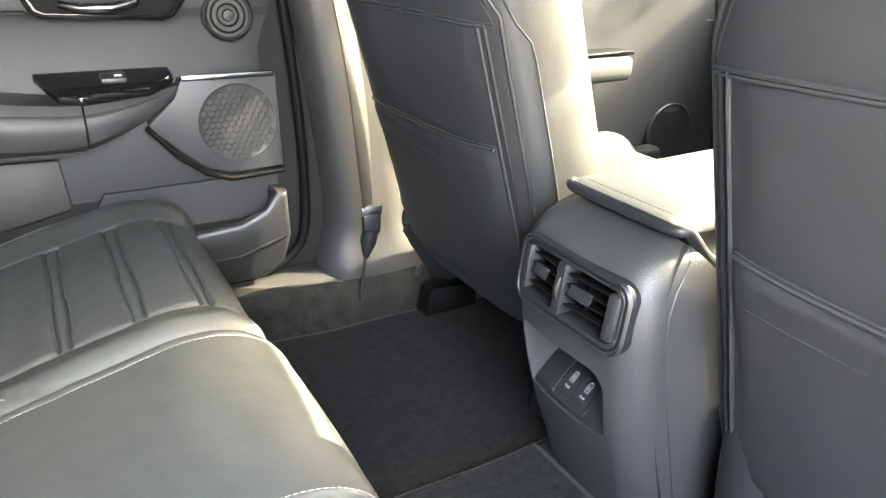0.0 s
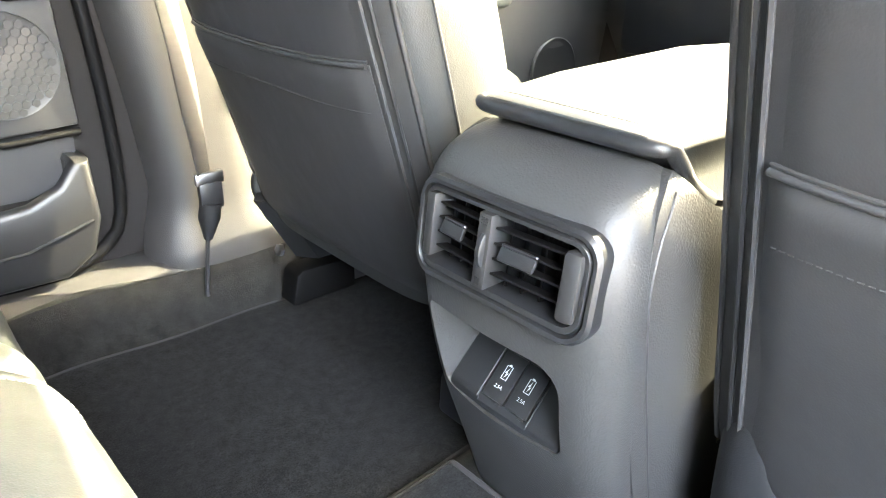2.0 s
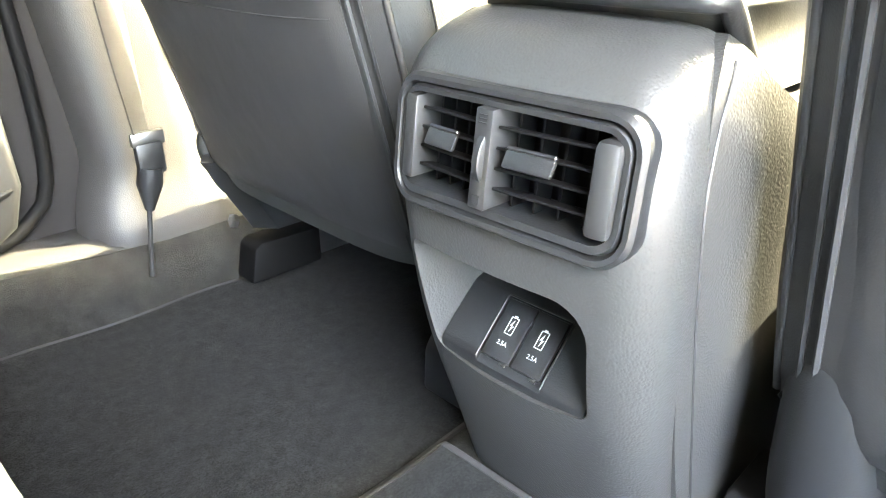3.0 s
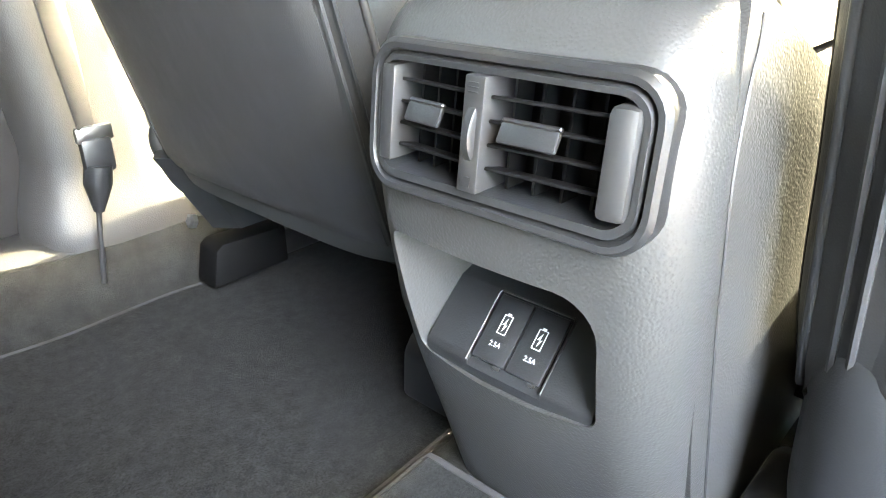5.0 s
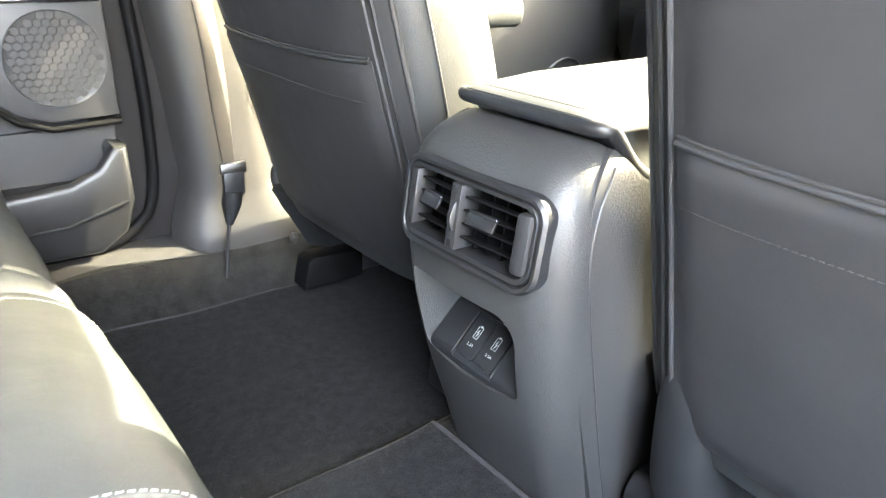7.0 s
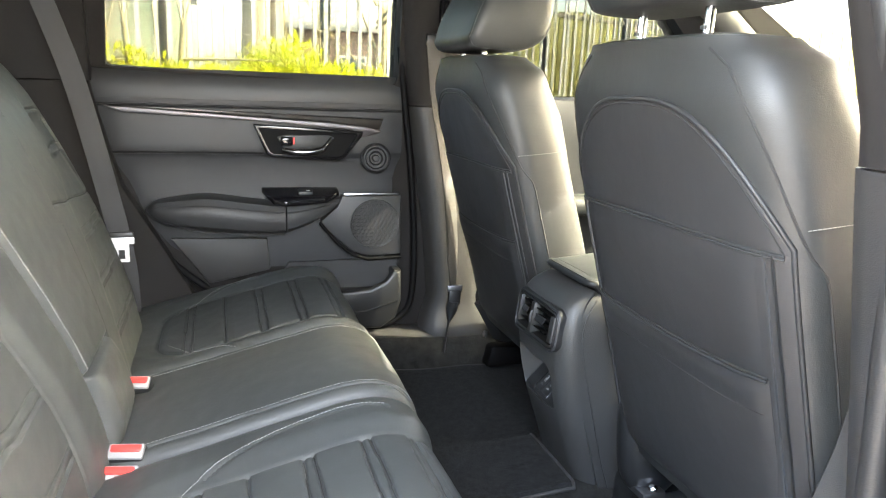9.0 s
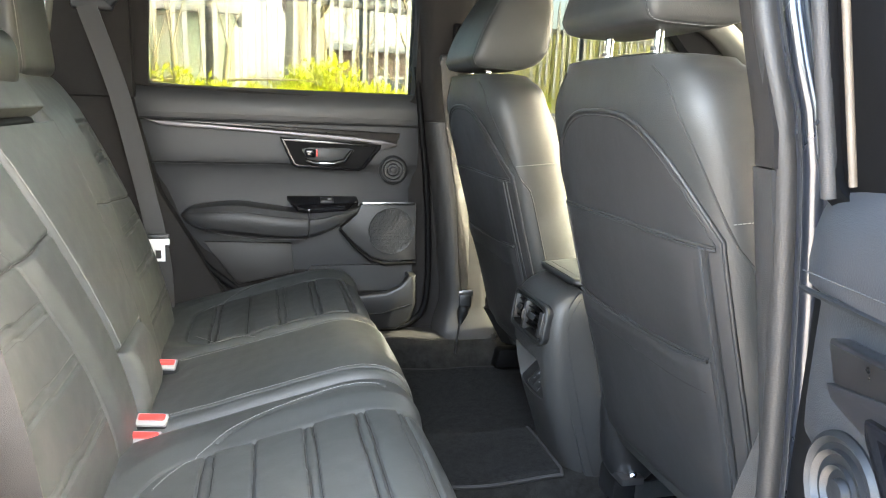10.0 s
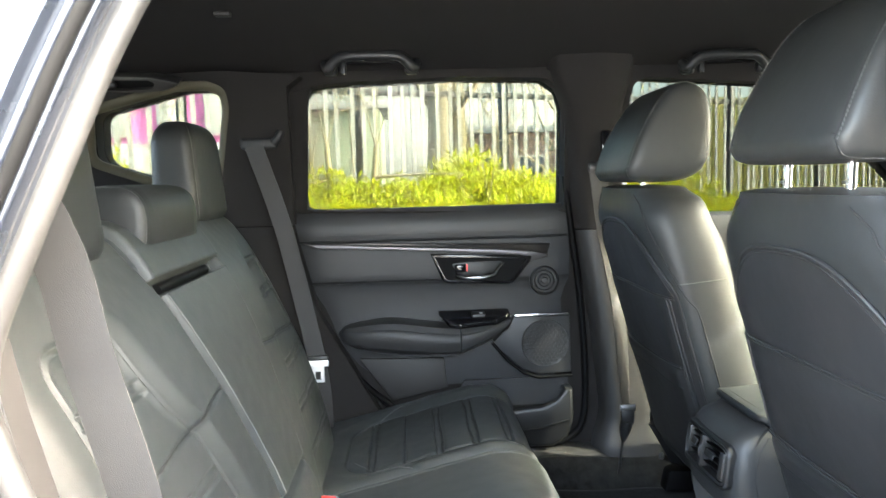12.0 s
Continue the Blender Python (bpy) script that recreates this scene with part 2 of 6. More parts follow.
FIN = material("black_vent_plastic", (0.0028, 0.0028, 0.0030), 0.60, spec=0.07, vary=0.1)
SEAM = material("dark_seam", (0.006, 0.006, 0.006), 0.8, vary=0.1)
# Olive tan edging, made paler for the sunlight that comes through the quarter glass.
OLIVE = material("olive_tan_edging", (0.060, 0.054, 0.036), 0.6, spec=0.25, vary=0.12)
TAN = material("tan_edge_trim", (0.070, 0.055, 0.040), 0.5, vary=0.12)
PLASTIC_GREY = material("grey_vent_plastic", (0.0125, 0.0125, 0.0130), 0.45, vary=0.06)
# Grey lining whose colour is raised to hold the sun on the windscreen pillar.
SUNLIT_LINING = material("sunlit_pillar_lining", (0.115, 0.110, 0.098), 0.8, spec=0.2, vary=0.1, fine=0.1, bumps=(("noise", 900.0, 0.0002),))
PILLAR = material("pillar_trim", (0.021, 0.020, 0.0195), 0.55, spec=0.35, vary=0.08, bumps=(("voronoi", 700.0, 0.00018),))
PIANO = material("gloss_black", (0.005, 0.005, 0.006), 0.08, spec=0.3, vary=0.05, rough_vary=0.02)
PILLAR_CLOTH = material("dark_pillar_lining", (0.0125, 0.0113, 0.0108), 0.85, spec=0.15, vary=0.08, fine=0.15, bumps=(("noise", 900.0, 0.0002),))
CHROME = material("chrome", (0.42, 0.42, 0.43), 0.20, metal=1.0, vary=0.03, rough_vary=0.04)
SATIN = material("satin_chrome", (0.11, 0.105, 0.11), 0.45, metal=1.0, vary=0.05)
STEEL = material("dark_steel", (0.25, 0.25, 0.26), 0.4, metal=1.0, vary=0.2)
CARPET = material("dark_carpet", (0.0130, 0.0130, 0.0125), 0.95, spec=0.05, vary=0.45, vary_scale=45, bumps=(("noise", 1100.0, 0.0012), ("noise", 260.0, 0.0006)), fine=0.5, fine_scale=900, sheen=0.02)
MAT_CARPET = material("floor_mat_pile", (0.0115, 0.0119, 0.0121), 0.95, spec=0.04, vary=0.4, vary_scale=70, bumps=(("noise", 1200.0, 0.0011), ("noise", 260.0, 0.0006)), fine=0.5, fine_scale=500, sheen=0.02)
BINDING = material("mat_binding", (0.014, 0.014, 0.0145), 0.8, vary=0.2, bumps=(("noise", 700.0, 0.0006),))
HEADLINER = material("headliner_cloth", (0.015, 0.0140, 0.0135), 0.95, spec=0.1, vary=0.06, fine=0.2, fine_scale=1200, bumps=(("noise", 1200.0, 0.0003),))
WEBBING = material("belt_webbing", (0.0145, 0.0138, 0.0134), 0.62, vary=0.08, bumps=(("noise", 1100.0, 0.0004),))
STITCH = material("pale_thread", (0.17, 0.17, 0.165), 0.8, vary=0.1)
STITCH_DARK = material("dark_thread", (0.030, 0.030, 0.030), 0.8, vary=0.1)
SEAL = material("soft_door_seal", (0.0145, 0.0137, 0.0133), 0.50, spec=0.35, vary=0.15, bumps=(("noise", 300.0, 0.0003),))
RUBBER = material("rubber_seal", (0.012, 0.012, 0.013), 0.55, vary=0.2)
BUCKLE_RIM = material("pale_buckle_rim", (0.20, 0.20, 0.20), 0.4, vary=0.05)
RED = material("red_button", (0.62, 0.035, 0.03), 0.35, vary=0.05)
WHITE_MARK = material("white_print", (0.50, 0.50, 0.50), 0.6, vary=0.03)
# Near-white and only part metal: the sun's glare on the tongue, as colour.
TONGUE = material("sunlit_tongue", (0.85, 0.85, 0.85), 0.3, metal=0.35, vary=0.02)
PAINT = material("dark_blue_paint", (0.010, 0.012, 0.017), 0.28, metal=0.3, vary=0.05, coat=0.8)
WOODTRIM = material("dark_wood_trim", (0.013, 0.0115, 0.011), 0.3, vary=0.45, vary_scale=60, coat=0.5)
# Unseen ground, coloured pale to bounce light onto the open door and cabin.
BOUNCE_GROUND = material("pale_bounce_ground", (0.30, 0.29, 0.275), 0.9, vary=0.3, vary_scale=2.0, bumps=(("noise", 150.0, 0.004),), fine=0.4, fine_scale=200)
GALV = material("galvanised_steel", (0.27, 0.28, 0.285), 0.55, metal=0.15, vary=0.2, rand=0.15)
BLACKPOST = material("black_painted_post", (0.02, 0.02, 0.02), 0.5, vary=0.2)
LEAF = material("bright_leaf", (0.42, 0.44, 0.02), 0.5, vary=0.25, vary_scale=1.5, island=0.5)
leaf_nodes = LEAF.node_tree
thin = leaf_nodes.nodes.new("ShaderNodeBsdfTranslucent")
thin.inputs["Color"].default_value = (0.60, 0.60, 0.03, 1)
blend = leaf_nodes.nodes.new("ShaderNodeMixShader")
blend.inputs[0].default_value = 0.4
leaf_nodes.links.new(leaf_nodes.nodes["Principled BSDF"].outputs[0], blend.inputs[1])
leaf_nodes.links.new(thin.outputs[0], blend.inputs[2])
leaf_nodes.links.new(blend.outputs[0], leaf_nodes.nodes["Material Output"].inputs["Surface"])
BARK = material("pale_bark", (0.25, 0.21, 0.13), 0.85, vary=0.35, vary_scale=12, bumps=(("noise", 40.0, 0.01),))
WHITEWALL = material("white_cladding", (0.46, 0.46, 0.45), 0.6, vary=0.08, vary_scale=1.5)
GREENWALL = material("grey_green_cladding", (0.20, 0.24, 0.17), 0.6, vary=0.12, vary_scale=1.0)
BRICK = material("brown_wall", (0.16, 0.11, 0.09), 0.85, vary=0.3, vary_scale=3.0)
PINK = material("magenta_panel", (0.62, 0.16, 0.40), 0.5, vary=0.1)
YELLOW = material("yellow_boards", (0.32, 0.29, 0.06), 0.6, vary=0.15, vary_scale=2.0, rand=0.1)
DARKGLASS = material("dark_window", (0.03, 0.035, 0.04), 0.1, vary=0.1)
GLASS = glass_material("clear_glass", (0.19, 0.20, 0.185))
SCREEN = glass_material("windscreen_glass", (0.60, 0.62, 0.585))
PRIVACY = glass_material("tinted_glass", (0.29, 0.305, 0.275))

# ---- outdoors ground ----
def ground():
    n = 24
    xs = np.sign(np.linspace(-1, 1, n)) * np.abs(np.linspace(-1, 1, n)) ** 3 * 400
    top = [[(x, y, 0.0) for y in xs] for x in xs]
    low = [[(x, y, -0.3) for y in xs] for x in xs]
    solo("ground", slab(top, low), BOUNCE_GROUND, "car park ground, made pale to bounce light", "ground", kind="structure")


ground()


# ---- car shell ----
def floor_height(x, y):
    hump = 0.045 * (1 - smoothstep(0.09, 0.14, abs(y)))
    side = 0.075 * smoothstep(0.585, 0.645, abs(y))
    ramp = 0.16 * smoothstep(0.75, 1.2, x)
    heel = 0.14 * smoothstep(-0.30, -0.46, x)
    wave = 0.004 * math.sin(9 * x + 5 * y) + 0.003 * math.sin(23 * x - 11 * y)
    return float(0.362 + hump + side + ramp + heel + wave)


def car_floor():
    xs, ys = np.linspace(-0.62, 1.35, 60), np.linspace(-0.665, 0.665, 70)
    top = [[(x, y, floor_height(x, y)) for y in ys] for x in xs]
    low = [[(x, y, 0.28) for y in ys] for x in xs]
    solo("floor", slab(top, low), CARPET, "dark grey carpeted car floor with a low tunnel hump", "floor", kind="structure")


car_floor()


def roof_height(x, y):
    return 1.472 + 0.09 * (1 - min(1, abs(y) / 0.69) ** 4) - 0.05 * float(smoothstep(0.5, 1.15, x)) - 0.06 * float(smoothstep(-1.1, -1.8, x))


def ceiling():
    ys = np.linspace(-0.70, 0.70, 41)
    def along(u, y):
        return -1.8 + u * (2.414 + 0.38 * (1 - abs(y / 0.70) ** 3))
    us = np.linspace(0, 1, 40)
    low = [[(along(u, y), y, roof_height(along(u, y), y)) for y in ys] for u in us]
    top = [[(along(u, y), y, roof_height(along(u, y), y) + 0.04) for y in ys] for u in us]
    solo("ceiling", slab(low, top), HEADLINER, "dark cloth headliner curving down at the sides", "ceiling", kind="structure")
    roof = [[(along(u, y) * 1.02, y * 1.04, roof_height(along(u, y), y) + 0.045) for y in ys] for u in us]
    top = [[(p[0], p[1], p[2] + 0.025) for p in row] for row in roof]
    solo("roof_skin", slab(roof, top), PAINT, "dark glossy painted car roof", "roof", kind="structure")


ceiling()


def sheared(me, s):
    for v in me.vertices:
        if v.co.z > 1.10:
            v.co.y -= s * 0.20 * (v.co.z - 1.10)
    return me


REAR_WINDOW = [(-0.820, 1.135), (-0.117, 1.112), (-0.122, 1.39), (-0.135, 1.435), (-0.175, 1.463), (-0.40, 1.470), (-0.735, 1.461), (-0.785, 1.452), (-0.818, 1.41), (-0.838, 1.335)]
QUARTER = [(-1.345, 1.275), (-1.21, 1.232), (-1.035, 1.222), (-0.995, 1.40), (-1.0, 1.435), (-1.03, 1.455), (-1.11, 1.455), (-1.335, 1.40)]
FRONT_WINDOW = [(0.046, 1.10), (0.95, 1.06), (0.93, 1.10), (0.58, 1.412), (0.42, 1.442), (0.10, 1.462), (0.065, 1.45), (0.052, 1.40)]
APERTURE = [(-0.832, 1.02), (-0.843, 1.08), (-0.797, 1.20), (-0.745, 1.33), (-0.692, 1.42), (-0.62, 1.45), (-0.17, 1.468), (-0.110, 1.450), (-0.098, 1.39), (-0.096, 1.21), (-0.06, 1.06), (-0.03, 0.74), (-0.03, 0.52), (-0.06, 0.45), (-0.13, 0.42), (-0.42, 0.42), (-0.50, 0.46), (-0.60, 0.58), (-0.74, 0.76)]


def eased(points, times=2):
    """The closed outline with its corners cut round."""
    for _ in range(times):
        out = []
        for (ax, az), (bx, bz) in zip(points, points[1:] + points[:1]):
            out += [(ax * 0.75 + bx * 0.25, az * 0.75 + bz * 0.25), (ax * 0.25 + bx * 0.75, az * 0.25 + bz * 0.75)]
        points = out
    return points


APERTURE = eased(APERTURE)


def filleted(points, r, n=5):
    """The closed outline with each corner turned into an arc."""
    out = []
    k = len(points)
    for i in range(k):
        a, p, b = Vector(points[i - 1]), Vector(points[i]), Vector(points[(i + 1) % k])
        u, v = (a - p).normalized(), (b - p).normalized()
        turn = u.angle(v)
        d = min(r / math.tan(turn / 2), 0.45 * (a - p).length, 0.45 * (b - p).length)
        s, e = p + u * d, p + v * d
        for t in np.linspace(0, 1, n):
            q = s * (1 - t) ** 2 + p * (2 * t * (1 - t)) + e * t ** 2
            out.append((q.x, q.y))
    return out


REAR_WINDOW = filleted(REAR_WINDOW, 0.03)
QUARTER = filleted(QUARTER, 0.04)
FRONT_WINDOW = filleted(FRONT_WINDOW, 0.03)


def side_wall(s, name, label):
    """The body side, with its openings cut through. s: 1 for the far side, -1 for the side of the open door."""
    lo, hi = sorted((s * 0.725, s * 0.815))
    upper = prism([(-1.8, 1.10), (1.5, 1.10), (0.80, 1.46), (0.3, 1.52), (-1.0, 1.525), (-1.7, 1.46)], lo, hi)
    lower = prism([(-1.8, 0.35), (-1.45, 0.35), (-0.5, 0.30), (1.3, 0.30), (1.75, 0.6), (1.75, 1.0), (1.5, 1.10), (-1.8, 1.10)], lo, hi)
    body = joined(upper, lower)
    holes = [prism(QUARTER, lo - 0.2, hi + 0.2), prism(FRONT_WINDOW, lo - 0.2, hi + 0.2)]
    holes.append(prism(REAR_WINDOW if s > 0 else APERTURE, lo - 0.2, hi + 0.2))
    up = cut(upper, *holes)
    low = cut(lower, *holes)
    solo(name, joined(sheared(up, s), low), PAINT if s < 0 else PILLAR_CLOTH, label, "car side", kind="structure")
    for i, (hole, mat, what) in enumerate(((QUARTER, PRIVACY, "quarter"), (FRONT_WINDOW, GLASS, "front door"), (REAR_WINDOW, PRIVACY, "rear door"))):
        if s < 0 and i == 2:
            continue
        cx, cz = sum(p[0] for p in hole) / len(hole), sum(p[1] for p in hole) / len(hole)
        big = [(cx + (x - cx) * 1.03, cz + (z - cz) * 1.05) for x, z in hole]
        pane = sheared(prism(big, s * 0.768, s * 0.772), s)
        ob = solo("window_%d" % (i + (1 if s > 0 else 4)), pane, mat, "clear side glass of the %s" % what, "window", kind="structure")
        ob.visible_shadow = False


side_wall(1, "wall_left", "painted car side with three window openings")
side_wall(-1, "wall_right", "glossy dark painted car side with an open door frame")


def ends():
    """Windscreen, tailgate, dashboard and bulkhead that close the cabin."""
    ys = np.linspace(-0.74, 0.74, 25)
    def screen(t, y):
        return (1.00 + 0.62 * t - 0.28 * (abs(y) / 0.74) ** 3, y * (0.90 + 0.10 * t), 1.505 - 0.46 * t - 0.05 * (1 - t) * (abs(y) / 0.74) ** 4)
    a = [[screen(t, y) for y in ys] for t in np.linspace(0, 1, 10)]
    b = [[(p[0] + 0.004, p[1], p[2] + 0.006) for p in row] for row in a]
    solo("window_7", slab(a, b), SCREEN, "clear laminated windscreen", "windscreen", kind="structure")
    rear = [[(-1.80 - 0.12 * t, y * 0.93, 1.42 - 0.40 * t) for y in ys] for t in np.linspace(0, 1, 4)]
    rb = [[(p[0] - 0.005, p[1], p[2]) for p in row] for row in rear]
    solo("window_8", slab(rear, rb), PRIVACY, "tinted tailgate glass", "window", kind="structure").visible_shadow = False
    solo("wall_rear", prism([(-1.92, 0.35), (-1.80, 0.35), (-1.88, 1.03), (-1.95, 1.03)], -0.80, 0.80), PILLAR, "grey plastic tailgate lining", "tailgate", kind="structure")
    solo("boot_floor", box((-1.35, 0, 0.62), (1.05, 1.46, 0.04), 0.004), CARPET, "dark boot carpet behind the rear seat", "boot floor", kind="structure")
    solo("bulkhead", prism([(1.30, 0.30), (1.36, 0.30), (1.72, 1.04), (1.66, 1.04)], -0.74, 0.74), CARPET, "dark carpeted bulkhead under the dashboard", "bulkhead", kind="structure")


ends()


def dashboard():
    d = thing("dashboard", (1.05, 0, 0.7), "dark grey soft dashboard below the windscreen", "dashboard")
    prof = [(1.62, 1.02), (1.30, 1.06), (1.12, 1.05), (1.03, 1.01), (0.99, 0.95), (1.00, 0.90), (1.06, 0.86), (1.02, 0.80), (1.03, 0.72), (1.10, 0.62), (1.25, 0.60), (1.62, 0.62)]
    rings = [[(x + 0.03 * (abs(y) / 0.7) ** 3, y, z) for x, z in prof] for y in np.linspace(-0.715, 0.715, 25)]
    part("top_pad", loft(rings), SOFT, d)
    part("glovebox_door", prism(rounded(0.16, 0.62, 0.66, 0.80, 0.02), 0.995, 1.03, "x", 0.004), PLASTIC_DARK, d)
    part("trim_strip", box((1.005, 0.39, 0.875), (0.03, 0.56, 0.035), 0.006), SATIN, d, "satin metal strip")
    wheel = [(0.86 + 0.05 * math.sin(a), -0.37 + 0.185 * math.cos(a), 0.93 + 0.18 * math.sin(a)) for a in np.linspace(0, 2 * math.pi, 41)]
    w = part("steering_wheel", tube(wheel, 0.016, 10), LEATHER, d)
    part("hub", box((0.90, -0.37, 0.92), (0.06, 0.16, 0.12), 0.025, 3), PLASTIC_DARK, d)
    part("spoke", box((0.885, -0.37, 0.925), (0.025, 0.34, 0.035), 0.008), PLASTIC_DARK, d)
    part("column", tube([(0.90, -0.37, 0.92), (1.08, -0.37, 0.88)], 0.04, 12), PLASTIC_DARK, d)


dashboard()


def sill_trim(s):
    rings = []
    for x in np.linspace(-0.62, 1.05, 30):
        lift = 0.10 * float(smoothstep(-0.33, -0.60, x))
        drop = 0.006 * math.sin(14 * x)
        rings.append([(x, s * 0.648, 0.40 + lift), (x, s * 0.650, 0.437 + lift + drop), (x, s * 0.668, 0.452 + lift + drop), (x, s * 0.715, 0.455 + lift), (x, s * 0.735, 0.445 + lift), (x, s * 0.74, 0.36 + lift)])
    solo("sill_trim", loft(rings), PILLAR, "grey plastic door sill trim along the carpet", "sill trim", kind="structure")


sill_trim(1)
sill_trim(-1)


def pillar_x(z):
    return curve([(0.42, 0.02), (0.55, 0.008), (0.72, -0.010), (0.90, -0.036), (1.055, -0.062), (1.21, -0.085), (1.48, -0.11)], z)


def b_pillar(s):
    p = thing("pillar_trim", (0.03, s * 0.69, 0.45), "grey moulded pillar trim between the doors", "pillar trim", kind="structure")
    def at(z0, z1, grow, n):
        rings = []
        for z in np.linspace(z0, z1, n):
            x = pillar_x(z) + (0.004 if s < 0 else -0.004)
            foot = 0.10 * float(smoothstep(0.56, 0.44, z))
            top = 0.035 * float(smoothstep(1.36, 1.50, z))
            y = 0.668 + 0.03 * float(smoothstep(1.08, 0.50, z)) * 0.3 - 0.20 * max(0, z - 1.10) - grow - 0.022 * float(smoothstep(0.53, 0.43, z)) - (0.010 * float(smoothstep(1.06, 0.90, z)) if s > 0 else 0)
            foot_a, foot = foot, foot + top
            x0 = x - top
            rings.append([(x0 - 0.022 - foot_a * 0.4, s * (y + 0.058), z), (x0 - 0.017 - foot_a * 0.4, s * (y + 0.034), z), (x0 - 0.008 - foot_a * 0.3, s * (y + 0.014), z), (x0 + 0.004 - foot_a * 0.2, s * (y + 0.004), z), (x + 0.020, s * (y + 0.001), z), (x + 0.035, s * y, z), (x + 0.085, s * y, z), (x + 0.115 + foot, s * (y + 0.008), z), (x + 0.130 + foot, s * (y + 0.03), z), (x + 0.130 + foot, s * (y + 0.058), z)])
        return loft(rings, smooth=75)
    part("lower_cover", at(0.43, 1.062, 0.003, 40), PILLAR, p)
    part("upper_cover", at(1.064, 1.535, 0.0, 16), PILLAR_CLOTH, p)


b_pillar(1)
b_pillar(-1)


def front_side(s):
    """A pillars and front door linings."""
    path = [(0.62, s * 0.635, 1.44), (0.80, s * 0.67, 1.36), (1.05, s * 0.70, 1.19), (1.22, s * 0.72, 1.06)]
    solo("windscreen_pillar", tube(path, [0.035, 0.04, 0.045, 0.05], 10), SUNLIT_LINING, "grey lining of the windscreen pillar, paled for the sun on it", "pillar trim", kind="structure")
    d = thing("front_door_lining", (0.5, s * 0.70, 0.45), "closed front door lining with grey armrest", "door lining")
    rows = [(0.45, 0.72), (0.60, 0.715), (0.72, 0.70), (0.85, 0.71), (0.96, 0.70), (1.05, 0.69), (1.09, 0.70), (1.10, 0.725)]
    xs = np.linspace(0.10, 1.05, 20)
    f = [[(x, s * y, z) for x in xs] for z, y in rows]
    b = [[(x, s * 0.726, z) for x in xs] for z, y in rows]
    part("panel", slab(f, b), SOFT, d)
    part("armrest", box((0.45, s * 0.665, 0.80), (0.42, 0.09, 0.055), 0.02, 3), LEATHER, d)
    part("pull_handle", tube([(0.70, s * 0.69, 0.96), (0.72, s * 0.672, 0.955), (0.80, s * 0.672, 0.955), (0.82, s * 0.69, 0.96)], 0.010), CHROME, d, "chrome pull handle")
    part("switch_plate", box((0.58, s * 0.66, 0.832), (0.16, 0.06, 0.008), 0.003), PIANO, d, "gloss black switch plate")
    part("map_pocket", box((0.52, s * 0.685, 0.54), (0.6, 0.05, 0.12), 0.015, 3), PLASTIC_DARK, d)
    part("speaker_ring", lathe([(0.07, 0), (0.075, 0.006), (0.07, 0.010), (0.06, 0.006), (0.001, 0.004)], (0.88, s * 0.712, 0.62), (0, -s, 0)), PLASTIC_DARK, d)


front_side(1)
front_side(-1)


def rear_quarter(s):
    """Pillar lining behind the rear door, round the quarter window, down to the wheel arch."""
    q = thing("quarter_trim", (-1.1, s * 0.68, 0.6), "dark grey lining round the quarter window and wheel arch", "pillar trim", kind="structure")
    lo, hi = sorted((s * 0.665, s * 0.722))
    edge = [(-0.842, 1.10), (-0.835, 1.45), (-0.80, 1.475)] if s > 0 else [(-0.872, 1.10), (-0.818, 1.22), (-0.764, 1.34), (-0.715, 1.46)]
    upper = prism([(-1.75, 1.10), *edge, (-0.98, 1.49), (-1.75, 1.47)], lo, hi)
    wide = [(-1.36, 1.27), (-1.21, 1.215), (-1.02, 1.205), (-0.98, 1.40), (-0.985, 1.45), (-1.03, 1.468), (-1.11, 1.468), (-1.345, 1.41)]
    wide = filleted(wide, 0.05)
    part("upper_lining", sheared(cut(upper, prism(wide, lo - 0.1, hi + 0.1)), s), PILLAR_CLOTH, q)
    ring = [Vector((-1.165 + (x + 1.165) * 0.975, s * (0.690 - 0.2 * (z - 1.10)), 1.34 + (z - 1.34) * 0.965)) for x, z in wide]
    part("window_surround", tube(ring + ring[:1], 0.018, 10), OLIVE, q, "olive tan edge of the quarter window, paled for sunlight")
    part("lower_lining", prism([(-1.75, 0.55), (-0.62, 0.55), (-0.70, 0.70), (-0.79, 0.86), (-0.835, 1.04), (-0.845, 1.098), (-1.75, 1.098)], lo, hi, bevel=0.004), PILLAR_CLOTH, q)


rear_quarter(1)
rear_quarter(-1)


